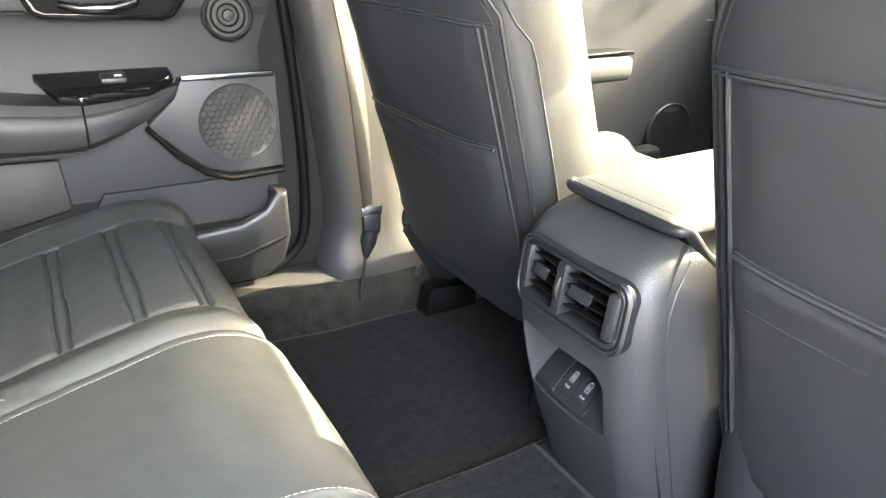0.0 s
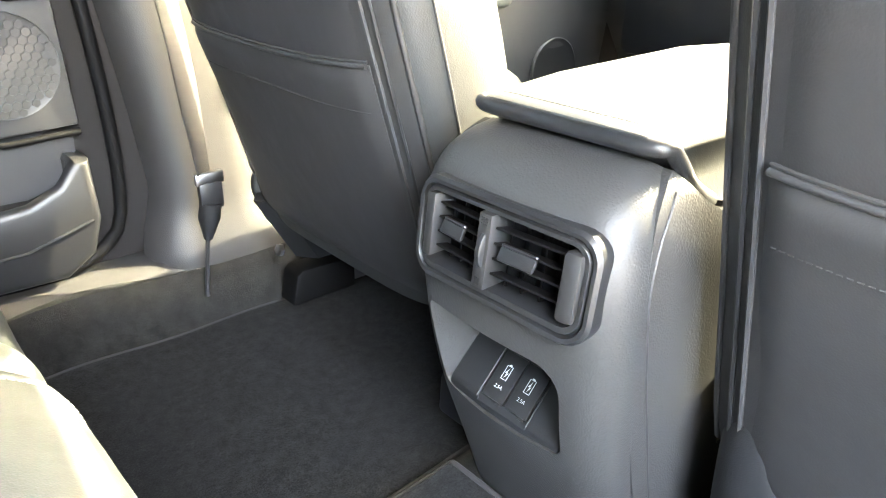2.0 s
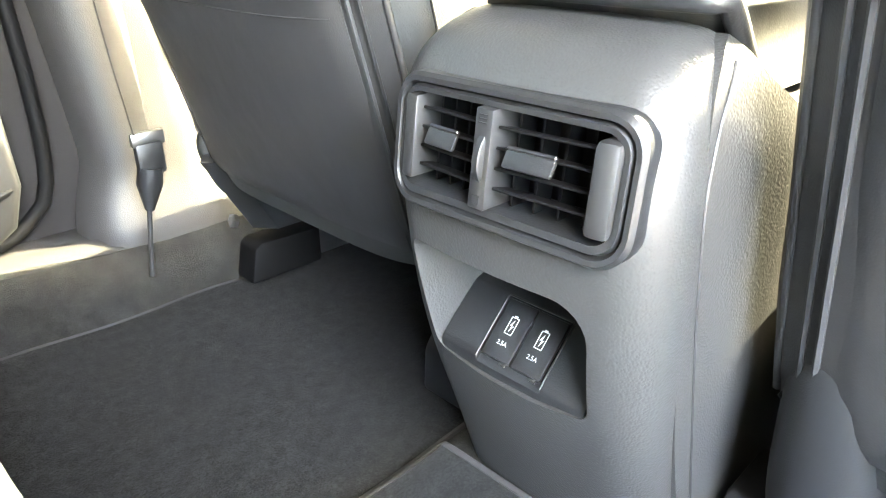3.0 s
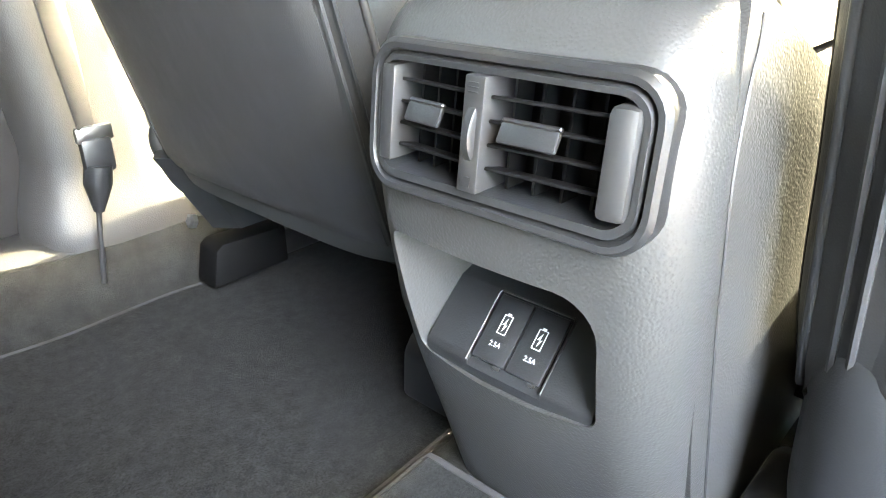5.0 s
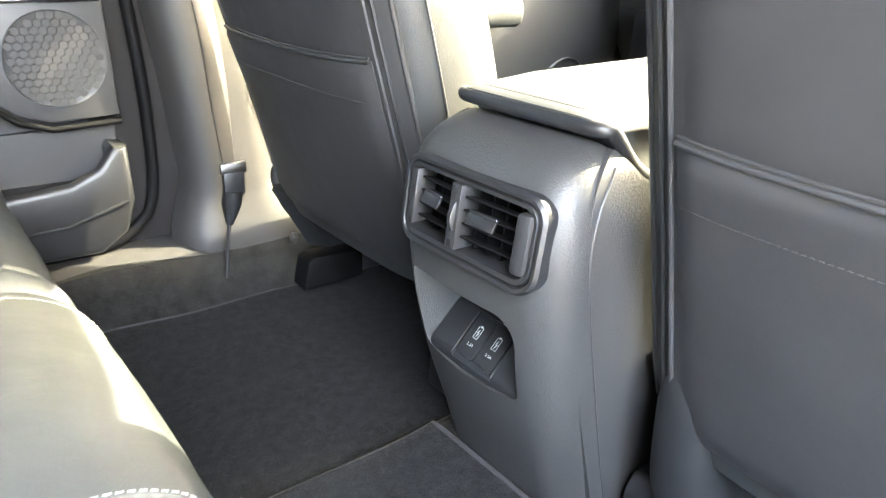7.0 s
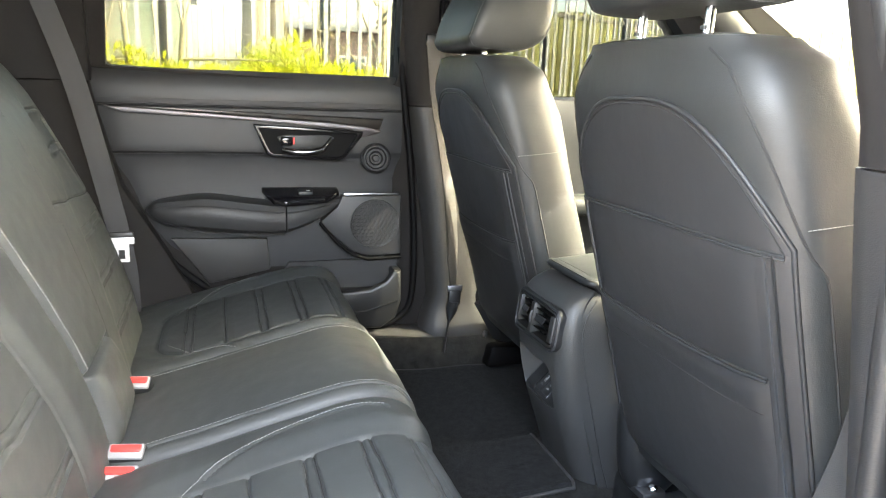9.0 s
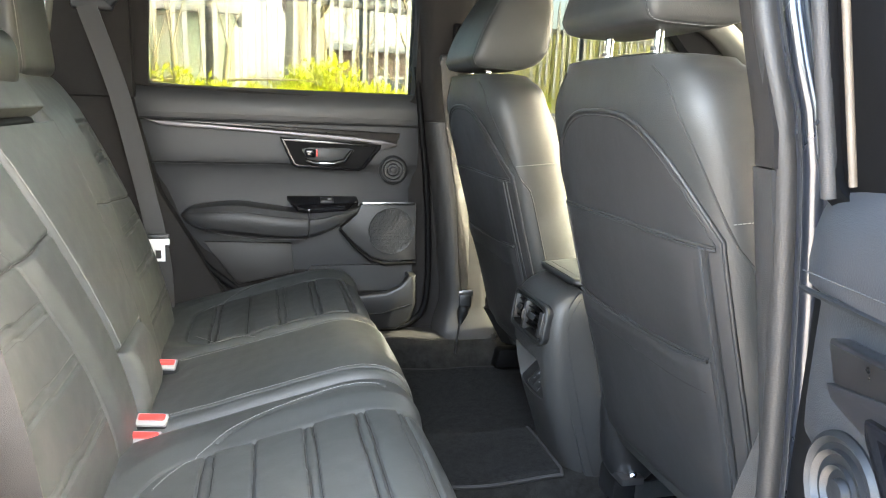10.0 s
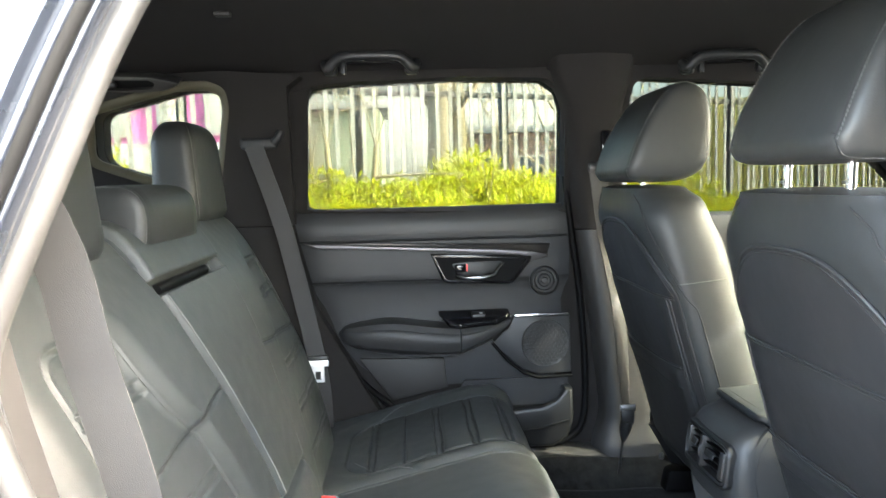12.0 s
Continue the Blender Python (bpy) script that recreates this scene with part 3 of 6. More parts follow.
def door_seal(s):
    """Rubber seal round the rear door opening."""
    edge = [(-0.855, 1.10), (-0.845, 1.03), (-0.80, 0.86), (-0.70, 0.68), (-0.60, 0.585), (-0.52, 0.50), (-0.44, 0.463), (-0.18, 0.459), (-0.10, 0.485), (-0.068, 0.54), (-0.064, 0.70), (-0.078, 0.90), (-0.098, 1.06), (-0.115, 1.21)]
    pts = [Vector((x, s * 0.700, z)) for x, z in (edge if s > 0 else edge[:7])]
    pts = [Vector(p) for p in spline(pts, 70)]
    solo("door_seal", tube(pts, 0.013 if s < 0 else 0.009, 10), RUBBER if s < 0 else FIN, "black rubber seal round the door opening", "door seal", kind="structure")
    if s < 0:
        ring = [Vector((x, -0.722 + 0.2 * max(0, z - 1.10), z)) for x, z in APERTURE]
        solo("door_seal", tube(ring + ring[:1], 0.013, 10), SEAL, "dark grey soft seal round the open doorway", "door seal", kind="structure")
        for grow, y, r, mat, what in ((1.012, -0.742, 0.006, RUBBER, "black inner lip of the doorway seal"), (1.03, -0.760, 0.009, SEAL, "grey outer bead of the doorway seal"), (1.045, -0.800, 0.006, RUBBER, "black outer lip of the doorway flange")):
            lip = [Vector((-0.42 + (x + 0.42) * grow, y + 0.2 * max(0, z - 1.10), 0.94 + (z - 0.94) * grow)) for x, z in APERTURE]
            solo("door_seal", tube(lip + lip[:1], r, 8), mat, what, "door seal", kind="structure")


def jamb_lines():
    """Flange, weather strip and painted folds on the posts of the open doorway."""
    front = sorted([(x, z) for x, z in APERTURE if x > -0.17 and z > 0.46], key=lambda p: p[1])
    rear = sorted([(x, z) for x, z in APERTURE if x < -0.60 and 0.62 < z < 1.42], key=lambda p: p[1])
    rows = ((front, 0.002, -0.743, 0.0035, RUBBER, "black lip behind the doorway seal"), (front, -0.001, -0.758, 0.0095, PAINT, "dark blue painted fold of the door post"), (front, 0.004, -0.774, 0.0035, PIANO, "gloss black edge of the door post"), (front, 0.014, -0.790, 0.009, FIN, "black weather strip on the door post"), (rear, -0.004, -0.779, 0.0095, FIN, "black weather strip on the door post"), (rear, 0.001, -0.764, 0.0035, PAINT, "dark blue painted fold of the door post"), (rear, 0.001, -0.794, 0.0035, PAINT, "dark blue painted fold of the door post"))
    for edge, dx, y, r, mat, what in rows:
        line = [Vector((x + dx, y + 0.2 * max(0, z - 1.10), z)) for x, z in edge]
        solo("post_fold", tube(line, r, 12), mat, what, "door post", kind="structure")


jamb_lines()


def door_check():
    """Bright striker and hinge pieces on the door post."""
    h = thing("door_hinge", (-0.085, -0.775, 1.02), "bright steel hinge and check strap on the door post", "hinge")
    part("knuckle", tube([(-0.066, -0.783, 1.02), (-0.064, -0.783, 1.05)], 0.0045, 12), STEEL, h)
    part("strap", box((-0.064, -0.785, 1.000), (0.006, 0.008, 0.040), 0.002), STEEL, h)
    part("pin", lathe([(0.003, 0), (0.004, 0.002), (0.003, 0.005), (0.0, 0.006)], (-0.064, -0.784, 1.052), (0, 0, 1), 12), CHROME, h)


door_check()
door_seal(1)
door_seal(-1)


# ---- rear doors ----
def rear_edge(z):
    return curve([(0.45, -0.46), (0.50, -0.51), (0.60, -0.61), (0.68, -0.69), (0.76, -0.745), (0.86, -0.798), (0.95, -0.825), (1.05, -0.848), (1.14, -0.858)], z)


def lining_y(z):
    return curve([(0.44, 0.735), (0.56, 0.735), (0.66, 0.722), (0.76, 0.716), (0.85, 0.720), (0.925, 0.713), (0.937, 0.703), (1.02, 0.701), (1.045, 0.700), (1.052, 0.690), (1.09, 0.689), (1.115, 0.698), (1.135, 0.716)], z)


def rear_door(s, m):
    """The inside of a rear door; s is the side of the car, m moves it from closed to where it stands."""
    d = thing("door_1" if s > 0 else "door_2", (-0.45, s * 0.70, 0.45) if s > 0 else m @ Vector((-0.45, s * 0.70, 0.45)), "closed rear door with black soft lining and armrest" if s > 0 else "rear door swung wide open with black lining", "car door", kind="structure")
    flip = Matrix.Diagonal((1, s, 1, 1))

    def put(name, me, mat, parent=None, label=""):
        return part(name, moved(me, m @ flip), mat, parent or d, label)

    zs = [0.445, 0.47, 0.52, 0.58, 0.64, 0.70, 0.76, 0.82, 0.87, 0.90, 0.92, 0.928, 0.934, 0.94, 0.96, 1.0, 1.035, 1.044, 1.048, 1.052, 1.056, 1.07, 1.09, 1.105, 1.118, 1.128, 1.135]
    us = np.linspace(0, 1, 40)
    def xr(z):
        return -0.102 - 0.02 * float(smoothstep(0.56, 0.45, z)) * 2
    f = [[(rear_edge(z) + (xr(z) - rear_edge(z)) * u, lining_y(z) + 0.012 * (2 * abs(u - 0.5)) ** 12, z) for u in us] for z in zs]
    b = [[(p[0], 0.745, p[2]) for p in row] for row in f]
    put("lining", slab(f, b), SOFT)
    # window frame
    outer = [(-0.862, 1.13), (-0.098, 1.105), (-0.102, 1.40), (-0.115, 1.45), (-0.17, 1.483), (-0.40, 1.488), (-0.76, 1.478), (-0.82, 1.455), (-0.842, 1.42)]
    outer = filleted(outer, 0.03)
    frame_bar = cut(prism(outer, 0.706, 0.745), prism([(x, z) for x, z in REAR_WINDOW], 0.6, 0.85))
    put("window_frame", sheared(frame_bar, 1), PILLAR_CLOTH if s > 0 else FIN)
    sail = prism([(-0.855, 1.132), (-0.81, 1.13), (-0.79, 1.40), (-0.78, 1.45), (-0.835, 1.44)], 0.698, 0.712, bevel=0.003)
    put("corner_cover", sheared(sail, 1), PILLAR_CLOTH)
    put("glass_run", tube([(-0.82, 0.722, 1.131), (-0.117, 0.722, 1.108)], 0.008), RUBBER)
    # stitching along the pad and the crease
    for z, x0 in ((1.062, -0.835), (0.942, -0.80)):
        xs = np.linspace(x0, -0.12 if z > 1 else -0.47, 40)
        put("stitching", dashes([(x, lining_y(z) - 0.0005, z + (0.002 if z > 1 else 0)) for x in xs], [(0, -1, 0)] * 40), STITCH_DARK)
    put("crease_line", tube([(x, lining_y(0.936) - 0.001, 0.936) for x in (-0.81, -0.6, -0.46)], 0.003, 6), PLASTIC_DARK)
    put("pad_line", tube([(x, lining_y(1.05) - 0.001, 1.050) for x in (-0.845, -0.6, -0.3, -0.112)], 0.0025, 6), PLASTIC_DARK)
    # metal and wood spear
    wood = [(-0.80, 1.046), (-0.157, 1.028), (-0.170, 1.000), (-0.30, 1.018), (-0.55, 1.031)]
    put("wood_trim", prism(wood, 0.686, 0.702, bevel=0.003), WOODTRIM, label="dark wood-grain trim strip")
    satin = [(-0.826, 1.048), (-0.80, 1.0445), (-0.55, 1.030), (-0.30, 1.016), (-0.215, 1.008), (-0.165, 0.999), (-0.172, 0.991), (-0.212, 0.981), (-0.24, 1.000), (-0.50, 1.018), (-0.78, 1.031)]
    put("metal_trim", prism(satin, 0.684, 0.701, bevel=0.002), SATIN, label="dark satin metal trim strip")
    # handle
    rim = [(-0.486, 1.009), (-0.211, 0.996), (-0.214, 0.984), (-0.258, 0.928), (-0.276, 0.921), (-0.440, 0.928), (-0.455, 0.936)]
    inner = [(-0.474, 1.001), (-0.226, 0.989), (-0.264, 0.935), (-0.278, 0.929), (-0.436, 0.936), (-0.446, 0.941)]
    bezel = put("handle_bezel", cut(prism(rim, 0.680, 0.704, bevel=0.003), prism(inner, 0.6, 0.75)), PIANO, label="gloss black handle surround")
    put("handle_plate", prism(inner, 0.690, 0.700), FIN)
    cup = [(-0.428, 0.978), (-0.405, 0.984), (-0.30, 0.984), (-0.285, 0.978), (-0.310, 0.945), (-0.330, 0.938), (-0.405, 0.941)]
    put("handle_cup", prism(cup, 0.688, 0.694, bevel=0.002), PLASTIC_DARK)
    put("handle", tube([(-0.415, 0.684, 0.948), (-0.39, 0.672, 0.943), (-0.345, 0.670, 0.943), (-0.315, 0.676, 0.950), (-0.293, 0.684, 0.978)], [0.005, 0.007, 0.008, 0.007, 0.004], 10), CHROME, label="chrome door pull")
    put("lock_knob", box((-0.405, 0.683, 0.968), (0.030, 0.012, 0.022), 0.004), PIANO)
    put("lock_mark", box((-0.388, 0.680, 0.970), (0.004, 0.010, 0.018), 0.001), RED, label="red unlocked mark")
    # tweeter
    put("tweeter", lathe([(0.041, 0.0), (0.041, 0.006), (0.037, 0.009), (0.033, 0.006), (0.029, 0.006), (0.028, 0.010), (0.025, 0.006), (0.019, 0.006), (0.018, 0.009), (0.015, 0.005), (0.010, 0.005), (0.008, 0.010), (0.0, 0.011)], (-0.174, 0.706, 0.925), (0, -1, 0), 40), PLASTIC_DARK, label="ringed round tweeter grille")
    # armrest in two lengths
    def rest(x0, x1, n):
        rings = []
        for x in np.linspace(x0, x1, n):
            zt = curve([(-0.742, 0.798), (-0.725, 0.815), (-0.68, 0.826), (-0.60, 0.834), (-0.5, 0.822), (-0.41, 0.812), (-0.33, 0.814), (-0.25, 0.822)], x)
            zb = curve([(-0.742, 0.790), (-0.725, 0.772), (-0.68, 0.755), (-0.55, 0.738), (-0.45, 0.730), (-0.41, 0.735), (-0.33, 0.765), (-0.25, 0.812)], x)
            yi = curve([(-0.742, 0.705), (-0.725, 0.675), (-0.68, 0.652), (-0.55, 0.640), (-0.41, 0.645), (-0.33, 0.664), (-0.25, 0.706)], x)
            w, h = (0.722 - yi), (zt - zb)
            rings.append([(x, 0.722, zb), (x, yi + 0.35 * w, zb + 0.02 * h), (x, yi + 0.10 * w, zb + 0.18 * h), (x, yi, zb + 0.45 * h), (x, yi + 0.02 * w, zb + 0.62 * h), (x, yi + 0.05 * w, zb + 0.70 * h), (x, yi + 0.03 * w, zb + 0.78 * h), (x, yi + 0.12 * w, zt - 0.06 * h), (x, yi + 0.32 * w, zt), (x, 0.722, zt)])
        return loft(rings)
    put("armrest", rest(-0.742, -0.412, 24), BACKCLOTH)
    put("armrest_front", rest(-0.409, -0.25, 14), SOFT)
    put("armrest_piping", tube([(x, curve([(-0.72, 0.685), (-0.66, 0.648), (-0.55, 0.643), (-0.42, 0.648)], x), curve([(-0.72, 0.776), (-0.66, 0.760), (-0.55, 0.744), (-0.42, 0.738)], x)) for x in np.linspace(-0.72, -0.42, 20)], 0.003, 6), SATIN, label="grey piping under the armrest")
    def sloped(me):
        for v in me.vertices:
            v.co.z += 0.45 * (v.co.y - 0.675) - 0.009
        return me
    plate = put("switch_plate", sloped(prism([(-0.468, 0.712), (-0.44, 0.655), (-0.41, 0.648), (-0.31, 0.662), (-0.272, 0.690), (-0.275, 0.712)], 0.828, 0.842, "z", bevel=0.003)), PIANO, label="gloss black window switch plate")
    put("window_switch", sloped(box((-0.36, 0.684, 0.845), (0.036, 0.018, 0.010), 0.003)), PLASTIC_DARK)
    put("switch_mark", sloped(box((-0.353, 0.681, 0.8505), (0.010, 0.003, 0.001))), WHITE_MARK)
    # speaker panel
    panel = [(-0.262, 0.829), (-0.106, 0.829), (-0.103, 0.668), (-0.195, 0.664), (-0.235, 0.678), (-0.275, 0.712), (-0.315, 0.752), (-0.318, 0.762), (-0.275, 0.800)]
    put("speaker_panel", prism(panel, 0.690, 0.735, bevel=0.004), SOFT)
    low = [(-0.322, 0.757), (-0.278, 0.704), (-0.236, 0.669), (-0.195, 0.655), (-0.103, 0.659)]
    put("speaker_lip", tube([(x, 0.690, z) for x, z in low], 0.0045), FIN)
    put("metal_strip", box((-0.186, 0.690, 0.8315), (0.150, 0.014, 0.009), 0.002), CHROME, label="chrome strip over the speaker")
    put("speaker_disc", lathe([(0.066, 0.0), (0.065, 0.003), (0.063, 0.002), (0.0, 0.002)], (-0.176, 0.6905, 0.752), (0, -1, 0), 40), SOFT)
    cells = []
    pitch = 0.0112
    for i in range(-8, 9):
        for j in range(-8, 9):
            cx, cz = (i + 0.5 * (j % 2)) * pitch, j * pitch * 0.866
            if math.hypot(cx, cz) < 0.060:
                o = [(-0.176 + cx + pitch * 0.48 * math.cos(radians(60 * k + 30)), 0.752 + cz + pitch * 0.48 * math.sin(radians(60 * k + 30))) for k in range(6)]
                cells.append(prism(o, 0.6862, 0.6892))
    put("speaker_grille", joined(*cells, smooth=0), PLASTIC_DARK)
    # bin at the foot of the door
    # Dark sheet for the shade at the back of the open bin.
    put("bin_recess", prism([(-0.40, 0.648), (-0.108, 0.650), (-0.112, 0.59), (-0.18, 0.572), (-0.44, 0.575)], 0.712, 0.728), RUBBER)
    bin_shape = [(-0.47, 0.470), (-0.16, 0.462), (-0.118, 0.49), (-0.102, 0.54), (-0.104, 0.625), (-0.125, 0.628), (-0.150, 0.596), (-0.19, 0.578), (-0.33, 0.568), (-0.50, 0.558), (-0.535, 0.53)]
    put("door_bin", cut(prism(bin_shape, 0.668, 0.735, bevel=0.012, seg=3), box((-0.325, 0.7035, 0.60), (0.39, 0.049, 0.22), 0.01)), PLASTIC_DARK, label="dark moulded door bin")
    put("bin_line", tube([(-0.45, 0.667, 0.508), (-0.2, 0.667, 0.515), (-0.115, 0.668, 0.54)], 0.003, 6), PLASTIC_DARK)
    put("lower_panel", prism([(-0.69, 0.722), (-0.455, 0.716), (-0.448, 0.632), (-0.60, 0.60)], 0.708, 0.722, bevel=0.004), PILLAR)
    if s < 0:
        shell = prism([(-0.46, 0.43), (-0.61, 0.58), (-0.80, 0.84), (-0.86, 1.13), (-0.098, 1.105), (-0.08, 0.45)], 0.746, 0.83, bevel=0.01)
        put("outer_skin", shell, PAINT, label="dark painted outer skin")
        pane = sheared(prism(REAR_WINDOW, 0.724, 0.728), 1)
        put("pane", pane, PRIVACY, label="clear window glass").visible_shadow = False
        put("frame_seal", tube([(-0.1125, 0.705 - 0.2 * max(0, z - 1.10), z) for z in np.linspace(1.115, 1.46, 12)], 0.0062, 12), PILLAR, label="grey rubber seal on the window frame")
        put("seal_plug", lathe([(0.0022, 0), (0.0022, 0.001), (0, 0.001)], (-0.1125, 0.6855, 1.166), (0, -1, 0.2), 10), RUBBER)
        # Added black cover, blocking the bright outdoors seen through the open door's pane.
        put("frame_cover", sheared(prism([(-0.166, 1.112), (-0.112, 1.112), (-0.112, 1.45), (-0.166, 1.45)], 0.712, 0.722, bevel=0.003), 1), FIN, label="black cover added to hide the bright pane")
        put("edge_strip", tube([(-0.131, 0.7105 - 0.2 * max(0, z - 1.10), z) for z in np.linspace(1.125, 1.44, 12)], 0.0030, 8), TAN, label="tan edge of the glass channel")
        # Sunlight showing by the hinge, put in as a tan strip.
        put("hinge_edge", tube([(-0.084, 0.732, 1.09), (-0.083, 0.732, 0.95)], 0.0028, 8), TAN, label="strip coloured tan for the sunlight beside the hinge")
        put("edge_panel", prism([(-0.102, 0.50), (-0.080, 0.50), (-0.078, 1.11), (-0.104, 1.11)], 0.722, 0.80, bevel=0.003), FIN, label="black front edge of the door")
    return d


rear_door(1, Matrix())
HINGE = Vector((-0.03, -0.80, 0))
rear_door(-1, Matrix.Translation(HINGE + Vector((0, 0, -0.06))) @ Matrix.Rotation(radians(79), 4, "Z") @ Matrix.Translation(Vector((0.002, 0, 0)) - HINGE))


# ---- upholstery ----
class Skin:
    """A padded face: a profile in (x, z) carried along y and raised by relief(x, z, y, s)."""

    def __init__(self, profile, relief, n=110, facing=1):
        self.line = spline(profile, n)
        way = np.gradient(self.line, axis=0)
        way /= np.linalg.norm(way, axis=1)[:, None]
        self.normal = facing * np.stack([-way[:, 1], way[:, 0]], 1)
        self.relief, self.n = relief, n

    def at(self, k, y):
        (x, z), (a, b) = self.line[k], self.normal[k]
        h = float(self.relief(x, z, y, k / (self.n - 1)))
        return Vector((x + a * h, y, z + b * h)), Vector((a, 0, b))

    def near_x(self, x, upto=0.75):
        k = int(np.argmin(np.abs(self.line[:int(self.n * upto), 0] - x)))
        return k

    def near_z(self, z):
        return int(np.argmin(np.abs(self.line[:int(self.n * 0.8), 1] - z)))

    def mesh(self, ys, under):
        rings = []
        for y in ys:
            rings.append([self.at(k, y)[0] for k in range(self.n)] + [Vector((x, y, z)) for x, z in under])
        return loft(rings, smooth=40)


def edge_round(y, y0, y1, r, depth):
    d = np.minimum(np.asarray(y) - y0, y1 - np.asarray(y))
    return -depth * (1 - np.sqrt(np.clip(1 - (1 - np.clip(d / r, 0, 1)) ** 2, 0, 1)))


def groove(d, w, depth):
    return -depth * np.exp(-(d / w) ** 2)


def box_distance(x, y, x0, x1, y0, y1, r):
    """Signed distance to a rectangle with round corners; negative inside."""
    qx, qy = abs(x - (x0 + x1) / 2) - (x1 - x0) / 2 + r, abs(y - (y0 + y1) / 2) - (y1 - y0) / 2 + r
    return math.hypot(max(qx, 0), max(qy, 0)) + min(max(qx, qy), 0) - r


def pleats(v, edge, places, wide=0.0055):
    """Double sewn pleats; v runs across them, edge is how far inside the panel."""
    if edge > 0:
        return 0.0
    h = 0.0
    for p in places:
        step = wide * (1.0 if math.sin(edge * 55) > -0.3 else 0.55)
        h += groove(v - p + step, 0.0022, 0.0035) + groove(v - p - step, 0.0022, 0.0035) - 0.0022 * math.exp(-((v - p) / step) ** 4)
    return h * min(1, -edge / 0.012)


def wrinkle(x, y, a):
    return 0.0012 * noise.noise((x * 14 + a, y * 9, a)) + 0.0006 * noise.noise((x * 45, y * 30 + a, 2 * a))


CUSHION = [(-0.80, 0.545), (-0.74, 0.560), (-0.66, 0.580), (-0.55, 0.607), (-0.45, 0.632), (-0.385, 0.646), (-0.335, 0.643), (-0.300, 0.622), (-0.283, 0.585), (-0.283, 0.53), (-0.30, 0.46), (-0.33, 0.40)]
UNDER = [(-0.36, 0.385), (-0.60, 0.40), (-0.82, 0.48)]


def cushion_outer(s, y0, y1, rows):
    """An outer cushion: a pleated middle with raised sides. s: side of the car; rows: its pleats, and whether each is double."""
    a0, a1 = 0.262, 0.575
    def relief(x, z, y, k):
        yy = y * s
        e = box_distance(x, yy, -0.700, 0.20, a0, a1, 0.085)
        fade = 1 - 0.75 * float(smoothstep(0.66, 0.80, k))
        h = 0.013 * float(smoothstep(-0.002, 0.05, e)) * fade + groove(e, 0.0026, 0.005) * fade
        if e < 0.002 and k < 0.80:
            ins = min(1.0, (0.002 - e) / 0.010)
            jog = 0.0018 * float(smoothstep(0.50, 0.58, (yy * 5.0) % 1.0)) * (1 - float(smoothstep(0.92, 1.0, (yy * 5.0) % 1.0)))
            for g, double in rows:
                d = x - g
                if double:
                    h += ins * (groove(d + 0.0065 + jog, 0.0020, 0.0055) + groove(d - 0.0065 - jog, 0.0020, 0.0055) - 0.0026 * math.exp(-(d / (0.0065 + jog)) ** 6))
                else:
                    h += ins * groove(d, 0.0026, 0.0060)
            h += ins * 0.0022 * abs(math.sin((x + 0.318) * math.pi / 0.077))
        arc = math.hypot((x + 0.42) / 1.15, (yy - 0.42) / 1.0) - 0.235
        h += groove(arc, 0.0024, 0.0032) * (1 if (x < -0.34 and e > 0.02) else 0)
        h += 0.006 * math.cos((yy - 0.42) * 6) - 0.004
        h += float(edge_round(y, y0, y1, 0.028, 0.028)) + wrinkle(x, y, 3 + s)
        return h
    skin = Skin(CUSHION, relief, 400)
    edges = [y0 + 0.028 * t * t for t in np.linspace(0, 1, 8)]
    ys = edges + list(np.linspace(y0 + 0.032, y1 - 0.032, 110)) + [y0 + y1 - e for e in edges[::-1]]
    seams = []
    for side in (-1, 1):
        line = []
        for u in np.linspace(0.42, 2.75, 80):
            x = -0.42 + 1.15 * 0.241 * math.cos(u)
            yy = 0.42 + side * 0.241 * math.sin(u)
            if x > -0.345 or not y0 + 0.012 < s * yy < y1 - 0.012:
                continue
            line.append(skin.at(skin.near_x(x), s * yy))
        if len(line) > 4:
            seams.append(line)
    for g, double in rows:
        if double:
            for off in (-0.0098, 0.0098):
                seams.append([skin.at(skin.near_x(g + off), s * yy) for yy in np.linspace(a0 + 0.02, a1 - 0.02, 24)])
    sunk = []
    for g, double in rows:
        for off in ((-1, 1) if double else (0,)):
            line = []
            for yy in np.linspace(a0 + 0.008, a1 - 0.008, 70):
                u = (yy * 5.0) % 1.0
                jog = 0.0018 * float(smoothstep(0.50, 0.58, u)) * (1 - float(smoothstep(0.92, 1.0, u)))
                line.append(skin.at(skin.near_x(g + off * (0.0065 + jog)), s * yy)[0])
            sunk.append(tube(line, 0.0011, 5))
    return skin, skin.mesh(ys, UNDER), seams, sunk


